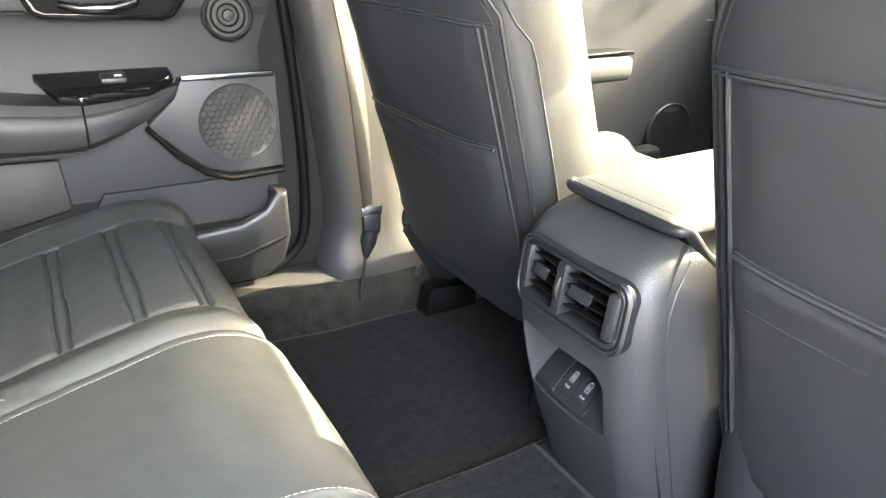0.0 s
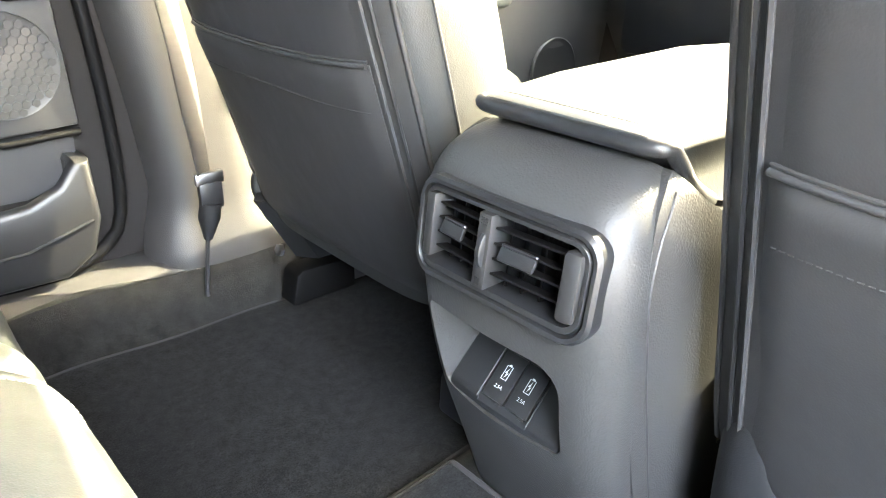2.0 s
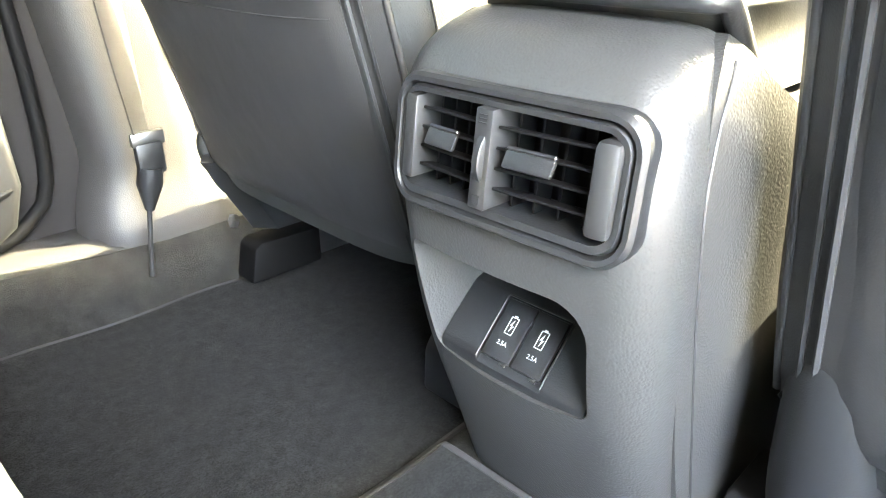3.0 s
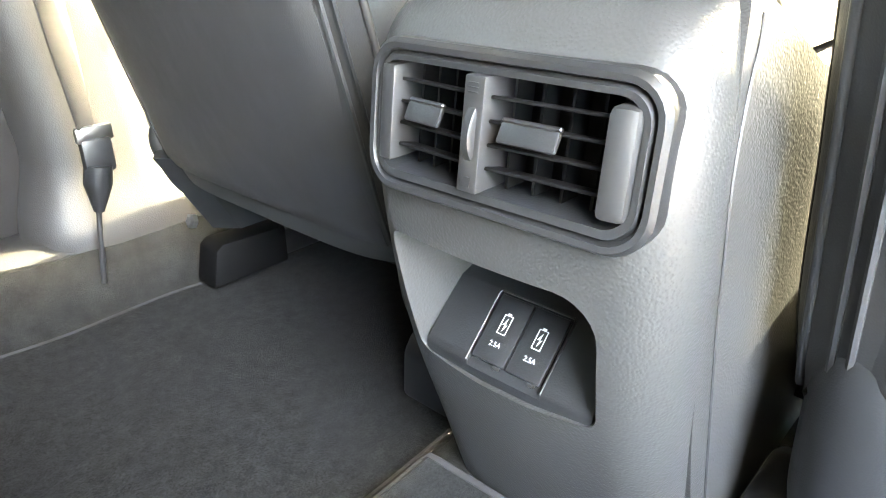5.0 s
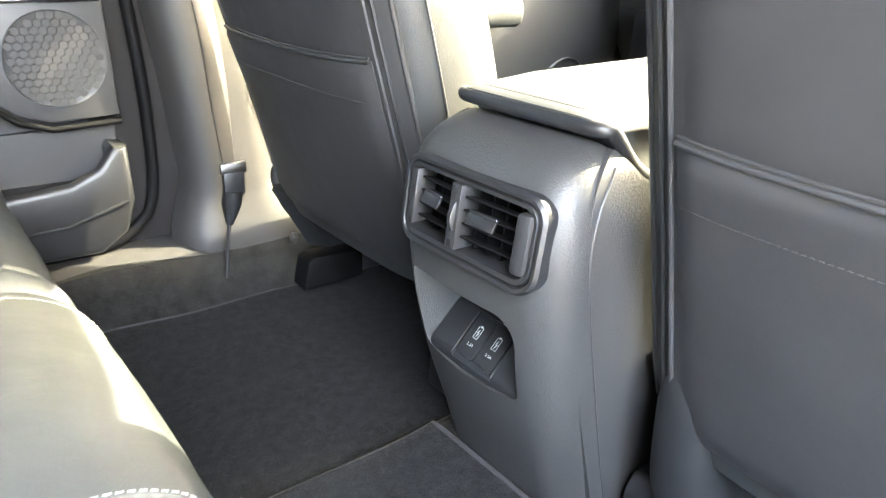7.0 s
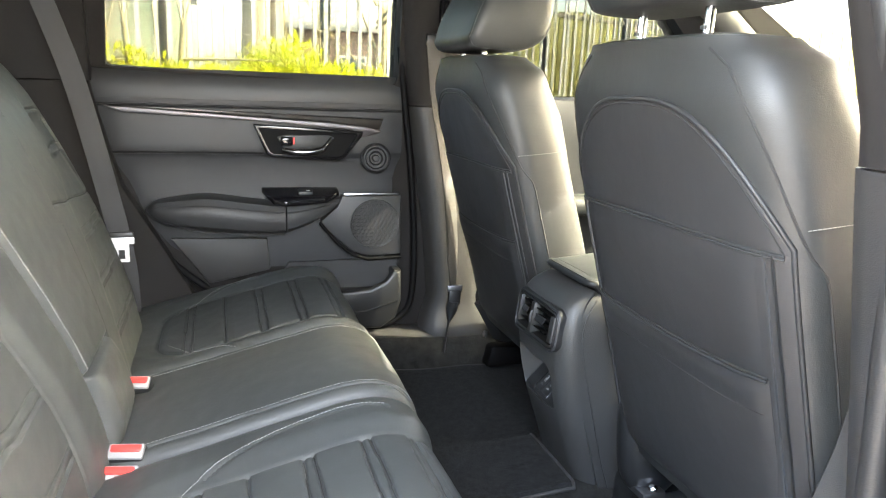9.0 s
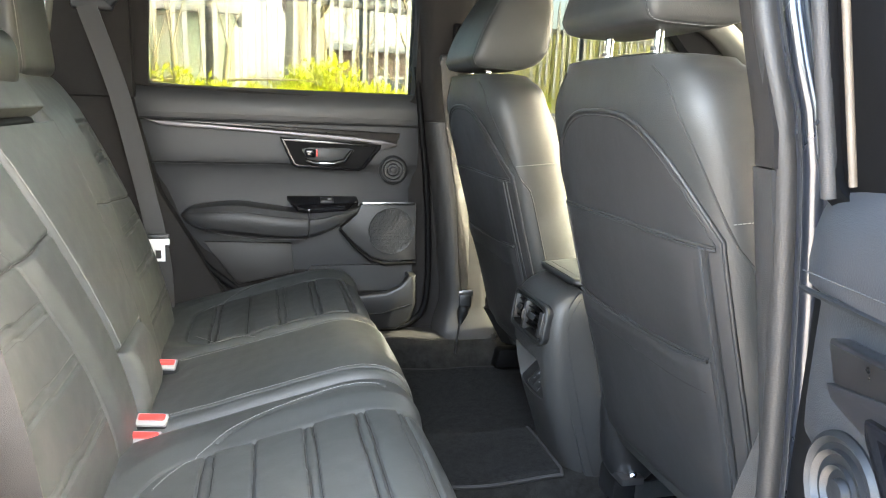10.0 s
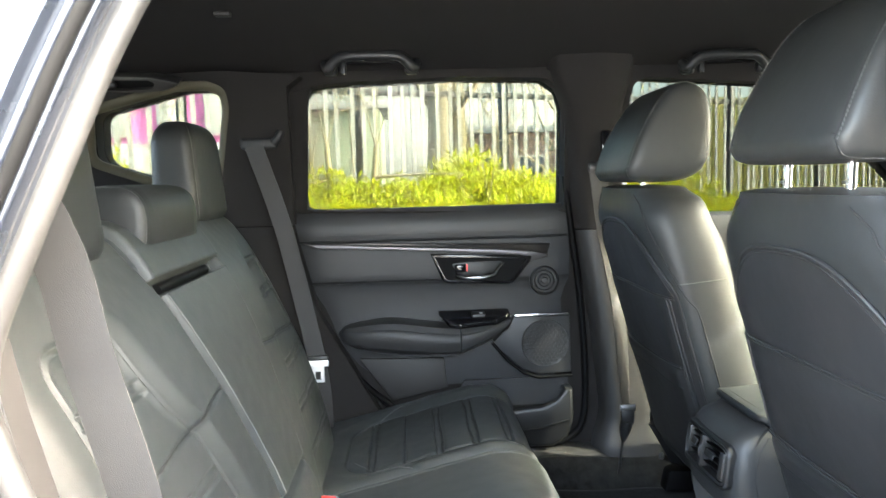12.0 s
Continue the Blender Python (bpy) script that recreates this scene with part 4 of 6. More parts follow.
def rear_bench():
    bench = thing("rear_seat", (-0.55, 0, 0.40), "black leather rear bench seat with pleated outer places", "car seat")
    near_rows = ((-0.608, True), (-0.544, False), (-0.466, True), (-0.388, True), (-0.322, True))
    far_rows = ((-0.640, True), (-0.566, False), (-0.489, True), (-0.410, True), (-0.335, True))
    for s, y0, y1, rows in ((1, 0.192, 0.668, far_rows), (-1, -0.668, -0.142, near_rows)):
        skin, me, seams, sunk = cushion_outer(s, y0, y1, rows)
        c = part("seat_cushion", me, LEATHER, bench)
        for line in sunk:
            part("pleat_seam", line, SEAM, c, "dark sewn seam")
        for i, seam in enumerate(seams):
            fine = i > 0 and len(seam) == 24
            part("seam_stitching", dashes([p for p, n in seam], [n for p, n in seam], r=0.0004 if fine else 0.0007), STITCH_DARK if fine else STITCH, c, "fine pleat stitching" if fine else "pale seam stitching")

    def relief_mid(x, z, y, k):
        h = 0.010 + float(edge_round(y, -0.138, 0.188, 0.024, 0.024))
        h += groove(y - 0.162, 0.0024, 0.004) + groove(y + 0.112, 0.0024, 0.004)
        return h + 0.005 * math.cos((y - 0.025) * 8) + wrinkle(x, y, 9)
    mid = Skin(CUSHION, relief_mid, 140)
    e = [0.024 * t * t for t in np.linspace(0, 1, 8)]
    ys = [-0.138 + v for v in e] + list(np.linspace(-0.112, 0.162, 120)) + [0.188 - v for v in e[::-1]]
    c = part("middle_cushion", mid.mesh(ys, UNDER), LEATHER, bench)
    for y in (0.155, -0.105):
        line = [mid.at(k, y) for k in range(mid.near_x(-0.69), 112)]
        part("seam_stitching", dashes([p for p, n in line], [n for p, n in line]), STITCH, c, "pale seam stitching")
    # backrests
    back_line = [(-0.735, 0.545), (-0.748, 0.62), (-0.772, 0.715), (-0.815, 0.84), (-0.868, 0.965), (-0.918, 1.06), (-0.955, 1.118), (-0.985, 1.142), (-1.02, 1.145), (-1.06, 1.12), (-1.08, 1.05)]
    behind = [(-1.05, 0.9), (-0.95, 0.70), (-0.86, 0.56)]

    def edge_in(z):
        return curve([(0.54, 0.092), (0.68, 0.094), (0.865, 0.135), (1.06, 0.178), (1.16, 0.182)], z)

    def panel_edge(z):
        return 0.55 * curve([(0.54, 0.25), (0.70, 0.27), (0.86, 0.33), (0.887, 0.345), (0.93, 0.41), (1.0, 0.46), (1.16, 0.46)], z)

    for s in (1, -1):
        def relief(x, z, y, k, s=s):
            z = z if k < 0.75 else 1.16
            e0 = edge_in(z)
            t = 0.55 * (y * s - e0) / (0.575 - e0)
            lo, hi = panel_edge(z), 0.455
            e = box_distance(z, t, 0.40, 1.045, lo, hi, 0.035)
            rise = 0.010 if t < 0.3 else 0.006
            h = rise * float(smoothstep(-0.002, 0.05, e)) * (1 - float(smoothstep(1.03, 1.11, z))) + groove(e, 0.0030, 0.004)
            ins = float(smoothstep(0.0, 0.014, -e)) if k < 0.7 else 0.0
            h -= 0.007 * float(smoothstep(0.0, 0.022, -e)) * float(smoothstep(0.84, 0.98, z)) * ins
            if ins > 0:
                kink = 0.0045 * float(smoothstep(0.45, 0.55, (t - lo) / (hi - lo)))
                for g in (0.650, 0.742, 0.825, 0.968):
                    d = z - g - kink
                    h += ins * (groove(d + 0.0075, 0.0024, 0.0034) + groove(d - 0.0075, 0.0024, 0.0034) - 0.0016 * math.exp(-(d / 0.0075) ** 6))
            if k < 0.7:
                h += groove(z - tee(t), 0.0030, 0.0045)
            d = y * s - e0
            h += -0.012 * (1 - math.sqrt(max(0, 1 - (1 - min(1, max(0, d / 0.010))) ** 2)))
            h += -0.075 * (1 - math.sqrt(max(0, 1 - (1 - min(1, max(0, (0.575 - y * s) / 0.13))) ** 2)))
            return h + wrinkle(z, y, 5 + s)

        def tee(t):
            return 0.887 + 0.012 * float(smoothstep(0.19, 0.0, t)) - 0.012 * float(smoothstep(0.19, 0.45, t))

        def to_y(t, z):
            return s * (edge_in(z) + t / 0.55 * (0.575 - edge_in(z)))
        skin = Skin(back_line, relief, 470, -1)
        fine = [0.455 + d for d in np.linspace(-0.016, 0.016, 11)]
        ts = sorted(set(np.round(np.r_[0.014 * np.linspace(0, 1, 9) ** 2, np.linspace(0.018, 0.12, 14), np.linspace(0.122, 0.27, 70), np.linspace(0.28, 0.435, 24), fine, np.linspace(0.475, 0.52, 6), 0.55 - 0.03 * np.linspace(1, 0, 10) ** 2], 5)))
        rings = []
        for t in ts:
            ring = []
            for k in range(470):
                zk = float(skin.line[k][1]) if k < 352 else 1.16
                ring.append(skin.at(k, to_y(t, zk))[0])
            rings.append(ring + [Vector((x, s * (0.10 + t / 0.55 * 0.44), z)) for x, z in behind])
        part("backrest", loft(rings, smooth=40), LEATHER, bench)

        def on(t, z):
            return skin.at(skin.near_z(z), to_y(t, z))
        sunk = [on(t, tee(t))[0] for t in np.linspace(0.004, 0.52, 60)]
        part("cross_seam", tube(sunk, 0.0016, 6), SEAM, bench, "dark sewn seam")
        rim = [on(panel_edge(z), z)[0] for z in np.linspace(0.58, 1.005, 60)]
        part("panel_seam", tube(rim, 0.0014, 6), SEAM, bench, "dark sewn seam")
        for g in (0.650, 0.742, 0.825):
            for off in (-0.0115, 0.0115):
                line = []
                for t in np.linspace(panel_edge(g) + 0.016, 0.435, 22):
                    line.append(on(t, g + off + 0.0045 * float(smoothstep(0.45, 0.55, (t - panel_edge(g)) / (0.455 - panel_edge(g))))))
                part("seam_stitching", dashes([p for p, n in line], [n for p, n in line], r=0.0004), STITCH_DARK, bench, "fine pleat stitching")

    def relief_c(x, z, y, k):
        z = z if k < 0.75 else 1.16
        w = edge_in(z) - 0.004
        d = w - abs(y)
        h = 0.015 - 0.014 * (1 - math.sqrt(max(0, 1 - (1 - min(1, max(0, d / 0.010))) ** 2)))
        h += -0.028 * float(smoothstep(1.046, 1.050, z)) * (1 - float(smoothstep(1.066, 1.071, z)))
        h += (0.016 - 0.014 * float(smoothstep(0.60, 0.55, z))) * math.sqrt(max(0.0, 1 - float(np.clip((z - 0.640) / 0.050, 0, 1)) ** 2)) * float(smoothstep(0.0, 0.35, 1 - abs(y) / w)) ** 0.5 + groove(z - 0.693, 0.004, 0.010)
        return h + wrinkle(z, y, 7)
    skin = Skin(back_line, relief_c, 400, -1)
    rings = []
    for t in np.r_[-1 + 0.1 * np.linspace(0, 1, 10) ** 2, np.linspace(-0.88, 0.88, 36), 1 - 0.1 * np.linspace(1, 0, 10) ** 2]:
        rings.append([skin.at(k, t * (edge_in(float(skin.line[k][1]) if k < 300 else 1.16) - 0.003))[0] for k in range(400)] + [Vector((x, t * 0.13, z)) for x, z in behind])
    part("folding_armrest", loft(rings, smooth=40), LEATHER, bench)
    line = [skin.at(k, -(edge_in(float(skin.line[k][1])) - 0.010)) for k in range(skin.near_z(0.70), skin.near_z(1.05))]
    part("seam_stitching", dashes([p for p, n in line], [n for p, n in line]), STITCH, bench, "pale seam stitching")
    line = [skin.at(k, (edge_in(float(skin.line[k][1])) - 0.010)) for k in range(skin.near_z(0.70), skin.near_z(1.05))]
    part("seam_stitching", dashes([p for p, n in line], [n for p, n in line]), STITCH_DARK, bench, "dark seam stitching")
    # A black tube laid along the pull slot gives it its shade.
    slot = [skin.at(skin.near_z(1.0575), y)[0] for y in np.linspace(-0.128, 0.128, 12)]
    part("pull_slot", tube(slot, 0.0095, 8), FIN, bench, "black tube for the shade in the armrest's pull slot")
    # head restraints
    for y, w, z0, z1 in ((0.375, 0.125, 1.125, 1.345), (-0.352, 0.138, 1.100, 1.345)):
        head_restraint(bench, (-1.015 if y > 0 else -0.998, y), w, z0, z1, 0.056, 0.04)
    rings = []
    for v, f in ((-1.0, 0.4), (-0.99, 0.72), (-0.965, 0.87), (-0.93, 0.945), (-0.885, 0.975), (-0.875, 0.966), (-0.865, 0.978), (-0.7, 0.995), (0.0, 1.0), (0.7, 0.995), (0.865, 0.978), (0.875, 0.966), (0.885, 0.975), (0.93, 0.945), (0.965, 0.87), (0.99, 0.72), (1.0, 0.4)):
        ring = []
        for a in np.linspace(0, 2 * math.pi, 48, endpoint=False):
            c, sn = math.cos(a), math.sin(a)
            ring.append((-0.993 + 0.060 * f * math.copysign(abs(c) ** 0.72, c), 0.005 + 0.138 * v, 1.152 + 0.061 * f * math.copysign(abs(sn) ** 0.72, sn)))
        rings.append(ring)
    pad = part("middle_head_restraint", loft(rings, smooth=60), SHADED_LEATHER, bench)
    for k in (3, 13):
        line = rings[k] + rings[k][:1]
        part("side_stitching", dashes(line, [Vector(p) - Vector((-0.993, p[1], 1.152)) for p in line], 0.003, 0.0018, 0.00035), STITCH, pad, "pale end seam stitching")
    for e in (-1, 1):
        part("post", tube([(-0.993, 0.005 + e * 0.05, 1.06), (-0.993, 0.005 + e * 0.05, 1.11)], 0.0065, 12), PLASTIC_DARK, bench)


def head_restraint(parent, xy, w, z0, z1, depth, lean):
    """A padded head restraint with side seams, on two posts."""
    cx, cy = xy
    power, top = 5.0, 0.26
    rings = []
    for i, t in enumerate(np.linspace(0, 1, 30)):
        z = z0 + (z1 - z0) * (0.5 - 0.5 * math.cos(math.pi * t))
        v = (z - z0) / (z1 - z0)
        low = min(1.0, v / 0.16)
        high = min(1.0, (1 - v) / top)
        grow = math.sqrt(max(0.0, 1 - (1 - low) ** 2)) * math.sqrt(max(0.0, 1 - (1 - high) ** 2.4))
        ring = []
        for a in np.linspace(0, 2 * math.pi, 64, endpoint=False):
            c, sn = math.cos(a), math.sin(a)
            px = math.copysign(abs(c) ** (2 / power), c)
            py = math.copysign(abs(sn) ** (2 / power), sn)
            wid = w * (0.55 + 0.45 * grow) * (1 - 0.13 * v)
            seam = 0.0025 * math.exp(-((abs(py) - abs(px)) / 0.05) ** 2) if abs(py) > 0.7 else 0.0
            ring.append((cx - lean * (z - z0) + px * (depth * (0.30 + 0.70 * grow) * (1 - 0.18 * v) - seam), cy + py * (wid - seam), z))
        rings.append(ring)
    hr = part("head_restraint", loft(rings, smooth=60), SHADED_LEATHER, parent)
    n = len(rings)
    for side, corners in ((-1, (40, 56)), (1, (8, 24))):
        for i in corners:
            a = 2 * math.pi * i / 64
            line = [rings[k][i] for k in range(4, n - 3)]
            part("side_stitching", dashes(line, [(math.cos(a), math.sin(a), 0)] * len(line), 0.0032, 0.0016, 0.0004), STITCH, hr, "pale side seam stitching")
        part("post", tube([(cx, cy + side * 0.055, z0 - 0.04), (cx - lean * 0.02, cy + side * 0.055, z0 + 0.03)], 0.0065, 12), PLASTIC_DARK, parent)
    return hr


rear_bench()


# ---- front seats ----
def front_restraint(seat, yc, half, z0):
    """A padded restraint with flat stitched cheeks: one side profile carried across its width."""
    side = [(-0.088, 0.022), (-0.072, 0.070), (-0.045, 0.125), (-0.012, 0.175), (0.020, 0.203), (0.052, 0.208), (0.082, 0.190), (0.094, 0.150), (0.094, 0.100), (0.088, 0.055), (0.070, 0.020), (0.030, 0.002), (-0.030, 0.000), (-0.076, 0.004)]
    loop = [Vector((p[0], 0, p[2])) for p in spline([Vector((x, 0, z)) for x, z in side + side[:1]], 72)][:-1]
    centre = Vector((0.008, 0, 0.095))
    rings = []
    for v, f in ((-1.0, 0.35), (-0.994, 0.70), (-0.975, 0.86), (-0.945, 0.935), (-0.91, 0.968), (-0.885, 0.974), (-0.875, 0.968), (-0.865, 0.977), (-0.80, 0.992), (-0.5, 1.0), (0.0, 1.004), (0.5, 1.0), (0.80, 0.992), (0.865, 0.977), (0.875, 0.968), (0.885, 0.974), (0.91, 0.968), (0.945, 0.935), (0.975, 0.86), (0.994, 0.70), (1.0, 0.35)):
        ring = []
        for p in loop:
            q = centre + (p - centre) * f
            narrow = 1 - 0.10 * float(smoothstep(0.06, 0.20, q.z)) - 0.05 * float(smoothstep(0.05, 0.0, q.z))
            ring.append((q.x, yc + half * v * narrow, z0 + q.z))
        rings.append(ring)
    hr = part("head_restraint", loft(rings, smooth=60), SHADED_LEATHER, seat)
    out = [(p - centre).normalized() for p in loop]
    for k, e in ((4, -1), (16, 1)):
        line = [Vector(p) + n * 0.0006 for p, n in zip(rings[k], out)]
        part("side_stitching", dashes(line, [n + Vector((0, 0.5 * e, 0)) for n in out], 0.0030, 0.0019, 0.00032), STITCH, hr, "pale stitching round the cheek")
        part("side_seam", tube([Vector(p) for p in rings[6 if e < 0 else 14]], 0.0010, 6), SEAM, hr)
    low = [Vector((-0.0835, yc + half * v, z0 + 0.030)) for v in np.linspace(-0.84, 0.84, 20)]
    part("lower_seam", tube(low, 0.0012, 6), SEAM, hr)
    for e in (-1, 1):
        part("post", tube([(-0.034, yc + e * 0.066, 1.14), (-0.030, yc + e * 0.066, z0 + 0.03)], 0.0060, 12), CHROME, seat, "bright steel head restraint post")
        for z in (1.180, 1.191):
            part("post_notch", box((-0.0385, yc + e * 0.066, z), (0.004, 0.008, 0.004), 0.0008), STEEL, seat)


def back_x(z):
    return -0.027 + (0.937 - z) * 0.28 - 0.02 * max(0, z - 1.10)


def front_seat(yc, inner, wide):
    """inner: the side of the seat towards the middle of the car."""
    seat = thing("bucket_seat", (0.25, yc, 0.42), "black leather front seat with map pockets on its back", "car seat", "front seats")
    W = [(0.53, 0.190), (0.56, 0.215), (0.70, 0.222), (0.95, 0.222), (1.05, 0.218), (1.12, 0.205), (1.155, 0.186), (1.175, 0.155)]
    T = [(0.53, 0.10), (0.70, 0.13), (0.95, 0.130), (1.08, 0.135), (1.15, 0.145), (1.175, 0.125)]

    def ring(z):
        w, t, x0 = curve(W, z), curve(T, z), back_x(z)
        top = 0.02 * float(smoothstep(1.10, 1.18, z))
        out = []
        for a in np.linspace(0, 2 * math.pi, 72, endpoint=False):
            c, s = math.cos(a), math.sin(a)
            cy, cx = math.copysign(abs(c) ** (2 / 5.0), c), math.copysign(abs(s) ** (2 / 2.6), s)
            x = x0 + top + t / 2 - cx * t / 2
            if s < 0:
                x += 0.055 * float(smoothstep(0.55, 0.95, abs(cy))) * float(smoothstep(1.18, 1.06, z)) * abs(cx)
            out.append((x, yc + cy * w, z))
        return out
    zs = np.r_[np.linspace(0.53, 1.10, 34), np.linspace(1.115, 1.178, 10)]
    rings = [ring(z) for z in zs]
    last = np.array(rings[-1])
    mid = last.mean(0)
    rings += [list(mid + (last - mid) * f + np.array([0, 0, dz])) for f, dz in ((0.8, 0.004), (0.4, 0.006))]
    part("backrest", loft(rings, smooth=50), SHADED_LEATHER, seat)

    def rear(y, z, lift=0.0):
        w, t, x0 = curve(W, z), curve(T, z), back_x(z)
        c = min(0.999, abs(y) / w)
        cx = (1 - c ** 5.0) ** (1 / 2.6)
        return Vector((x0 + 0.02 * float(smoothstep(1.10, 1.18, z)) + t / 2 - cx * t / 2 - lift, yc + y, z))

    def patch(name, top, bottom, half, lift, mat, nz=16, ny=30, label=""):
        """A cover on the rear face. top, bottom and half may depend on place."""
        f, b = [], []
        for v in np.linspace(0, 1, nz):
            rf, rb = [], []
            for u in np.linspace(-1, 1, ny):
                zt = top(u) if callable(top) else top
                z = bottom + (zt - bottom) * v
                y = u * (half(z) if callable(half) else half)
                rim = min(1, (1 - abs(u)) * 16, v * 14 + 0.0, (1 - v) * 14)
                lf = lift(u, v) if callable(lift) else lift
                rf.append(rear(y, z, 0.001 + lf * (0.35 + 0.65 * max(0, rim) ** 0.5)))
                rb.append(rear(y, z, -0.006))
            f.append(rf)
            b.append(rb)
        return part(name, slab(f, b), mat, seat, label)
    def arc(u):
        return 1.108 - 0.145 * abs(u) ** 3.2
    patch("upper_back_panel", arc, 0.958, lambda z: curve([(0.95, 0.207), (1.0, 0.208), (1.06, 0.203), (1.11, 0.190)], z), 0.0022, BACKCLOTH, 14, 40)
    patch("side_strip_panel", 0.958, 0.555, 0.207, 0.0022, BACKCLOTH, 16, 40)
    patch("back_pocket", lambda u: 0.957 - 0.004 * u * u, 0.80, 0.176, 0.004, BACKCLOTH)
    patch("map_pocket", lambda u: 0.806 - 0.006 * (1 - u * u), 0.552, 0.178, lambda u, v: 0.006 + 0.004 * math.exp(-((v - 1.0) / 0.14) ** 2) * (1 - u ** 8) + 0.003 * math.sin(3 * u + 5 * v), BACKCLOTH, 26, 40)
    for e in (-1, 1):
        for off in (0.184, 0.193):
            part("zip_strip", tube([rear(e * off, z, 0.0035) for z in np.linspace(0.56, 0.957, 20)], 0.0022, 6), SOFT if off < 0.19 else PLASTIC_DARK, seat)
    line = [rear(u * 0.172, 0.762 - 0.004 * (1 - u * u), 0.0079 + 0.003 * math.sin(3 * u * 0.966 + 5 * 0.82)) for u in np.linspace(-1, 1, 60)]
    part("pocket_stitching", dashes(line, [(-1, 0, -0.25)] * 60, 0.003, 0.002, 0.0005), SEAM, seat)
    line = [rear(u * curve([(0.95, 0.209), (1.0, 0.210), (1.06, 0.205), (1.11, 0.192)], arc(u)), arc(u) + 0.002, 0.0018) for u in np.linspace(-1, 1, 60)]
    line = [rear(-0.209, z, 0.0018) for z in np.linspace(0.56, 0.955, 12)] + line + [rear(0.209, z, 0.0018) for z in np.linspace(0.955, 0.56, 12)]
    part("panel_piping", tube(line, 0.0030, 8), BACKCLOTH, seat)
    # sunk seams inside the piping and the bound edges of the pockets
    groove = [rear(u * curve([(0.95, 0.202), (1.0, 0.203), (1.06, 0.198), (1.11, 0.185)], arc(u)), arc(u) - 0.005, 0.0024) for u in np.linspace(-1, 1, 60)]
    part("panel_seam", tube(groove, 0.0013, 6), SEAM, seat)
    part("back_seam", tube([rear(u * 0.203, 0.9610 - 0.004 * u * u, 0.0030) for u in np.linspace(-1, 1, 40)], 0.0022, 6), SEAM, seat)
    part("back_binding", tube([rear(u * 0.203, 0.9570 - 0.004 * u * u, 0.0036) for u in np.linspace(-1, 1, 40)], 0.0019, 8), BACKCLOTH, seat)
    def mouth(u):
        return 0.806 - 0.006 * (1 - u * u)
    part("pocket_binding", tube([rear(u * 0.177, mouth(u) - 0.001, 0.0068) for u in np.linspace(-1, 1, 40)], 0.0024, 8), BACKCLOTH, seat)
    # Dark tube drawn as the shadow in the map pocket's opening.
    part("pocket_mouth", tube([rear(u * 0.177, mouth(u) + 0.0028, 0.0046) for u in np.linspace(-1, 1, 40)], 0.0016, 6), SEAM, seat)
    # side seams of the bolsters and the seam over the shoulder
    for e in (-1, 1):
        pts = []
        for t in np.linspace(0, 1, 30):
            z = 1.165 - 0.60 * t
            pts.append(rear(e * curve(W, z) * min(0.9985, 0.70 + 0.30 * (2.6 * t) ** 0.6), z, 0.0002))
        part("bolster_seam", tube(pts, 0.0016, 6), SEAM, seat)
        across = [(back_x(0.985) + 0.125 * v, yc + e * (0.2225 - 0.002 * abs(v - 0.5)), 0.985 + 0.012 * v) for v in np.linspace(0.25, 1.0, 14)]
        part("side_stitching", dashes(across, [(0, e, 0)] * 14), STITCH, seat, "pale stitching")
    # head restraint
    front_restraint(seat, yc, 0.142 / wide, 1.190 if inner < 0 else 1.214)
    for e in (-1, 1):
        part("post_collar", lathe([(0.016, 0), (0.017, 0.006), (0.014, 0.010), (0.007, 0.010)], (-0.034, yc + e * 0.066, 1.172), (0, 0, 1), 20), PLASTIC_DARK, seat)
    # cushion
    prof = [(0.15, 0.58), (0.18, 0.635), (0.30, 0.645), (0.46, 0.665), (0.55, 0.665), (0.59, 0.63), (0.59, 0.56), (0.56, 0.50)]
    def relief(x, z, y, k):
        return 0.03 * float(smoothstep(0.12, 0.20, abs(y - yc))) + float(edge_round(y, yc - 0.225, yc + 0.225, 0.06, 0.07))
    part("seat_cushion", Skin(prof, relief, 50).mesh(np.linspace(yc - 0.225, yc + 0.225, 50), [(0.3, 0.47), (0.18, 0.50)]), LEATHER, seat)
    # hinge covers, rails and feet
    for e in (-1, 1):
        part("side_frame", box((0.33, yc + e * 0.19, 0.48), (0.36, 0.02, 0.07), 0.008), PLASTIC_DARK, seat)
        big = e == inner
        rings = []
        for t in np.linspace(0, 1, 20):
            z = (0.425 + 0.220 * t) if big else (0.470 + 0.135 * t)
            f = max(0.05, 1 - abs(2 * t - 1) ** 3.4) ** 0.5
            cx = (0.140 - 0.020 * t) if big else (0.150 + 0.03 * (1 - t) ** 2 - 0.02 * t)
            reach, thick = (0.058, 0.036) if big else (0.060, 0.015)
            if big and inner < 0:
                cx, reach, thick = cx + 0.030, 0.050, 0.026
            rings.append([(cx + reach * f * math.cos(q), yc + e * (0.172 if big else 0.210) + thick * max(f, 0.3) * math.copysign(abs(math.sin(q)) ** 0.8, math.sin(q)), z) for q in np.linspace(0, 2 * math.pi, 28, endpoint=False)])
        part("hinge_cover", loft(rings, smooth=60), PLASTIC_DARK, seat, "dark rounded plastic hinge cover")
        part("rail", box((0.40, yc + e * 0.188, 0.405), (0.50, 0.045, 0.04), 0.008), STEEL, seat)
        if big:
            part("rail_foot", prism([(0.105, 0.385), (0.205, 0.385), (0.205, 0.440), (0.175, 0.455), (0.120, 0.452), (0.108, 0.435)], yc + e * 0.200 - 0.030, yc + e * 0.200 + 0.030, bevel=0.006), PLASTIC_DARK, seat)
            if inner < 0:
                continue
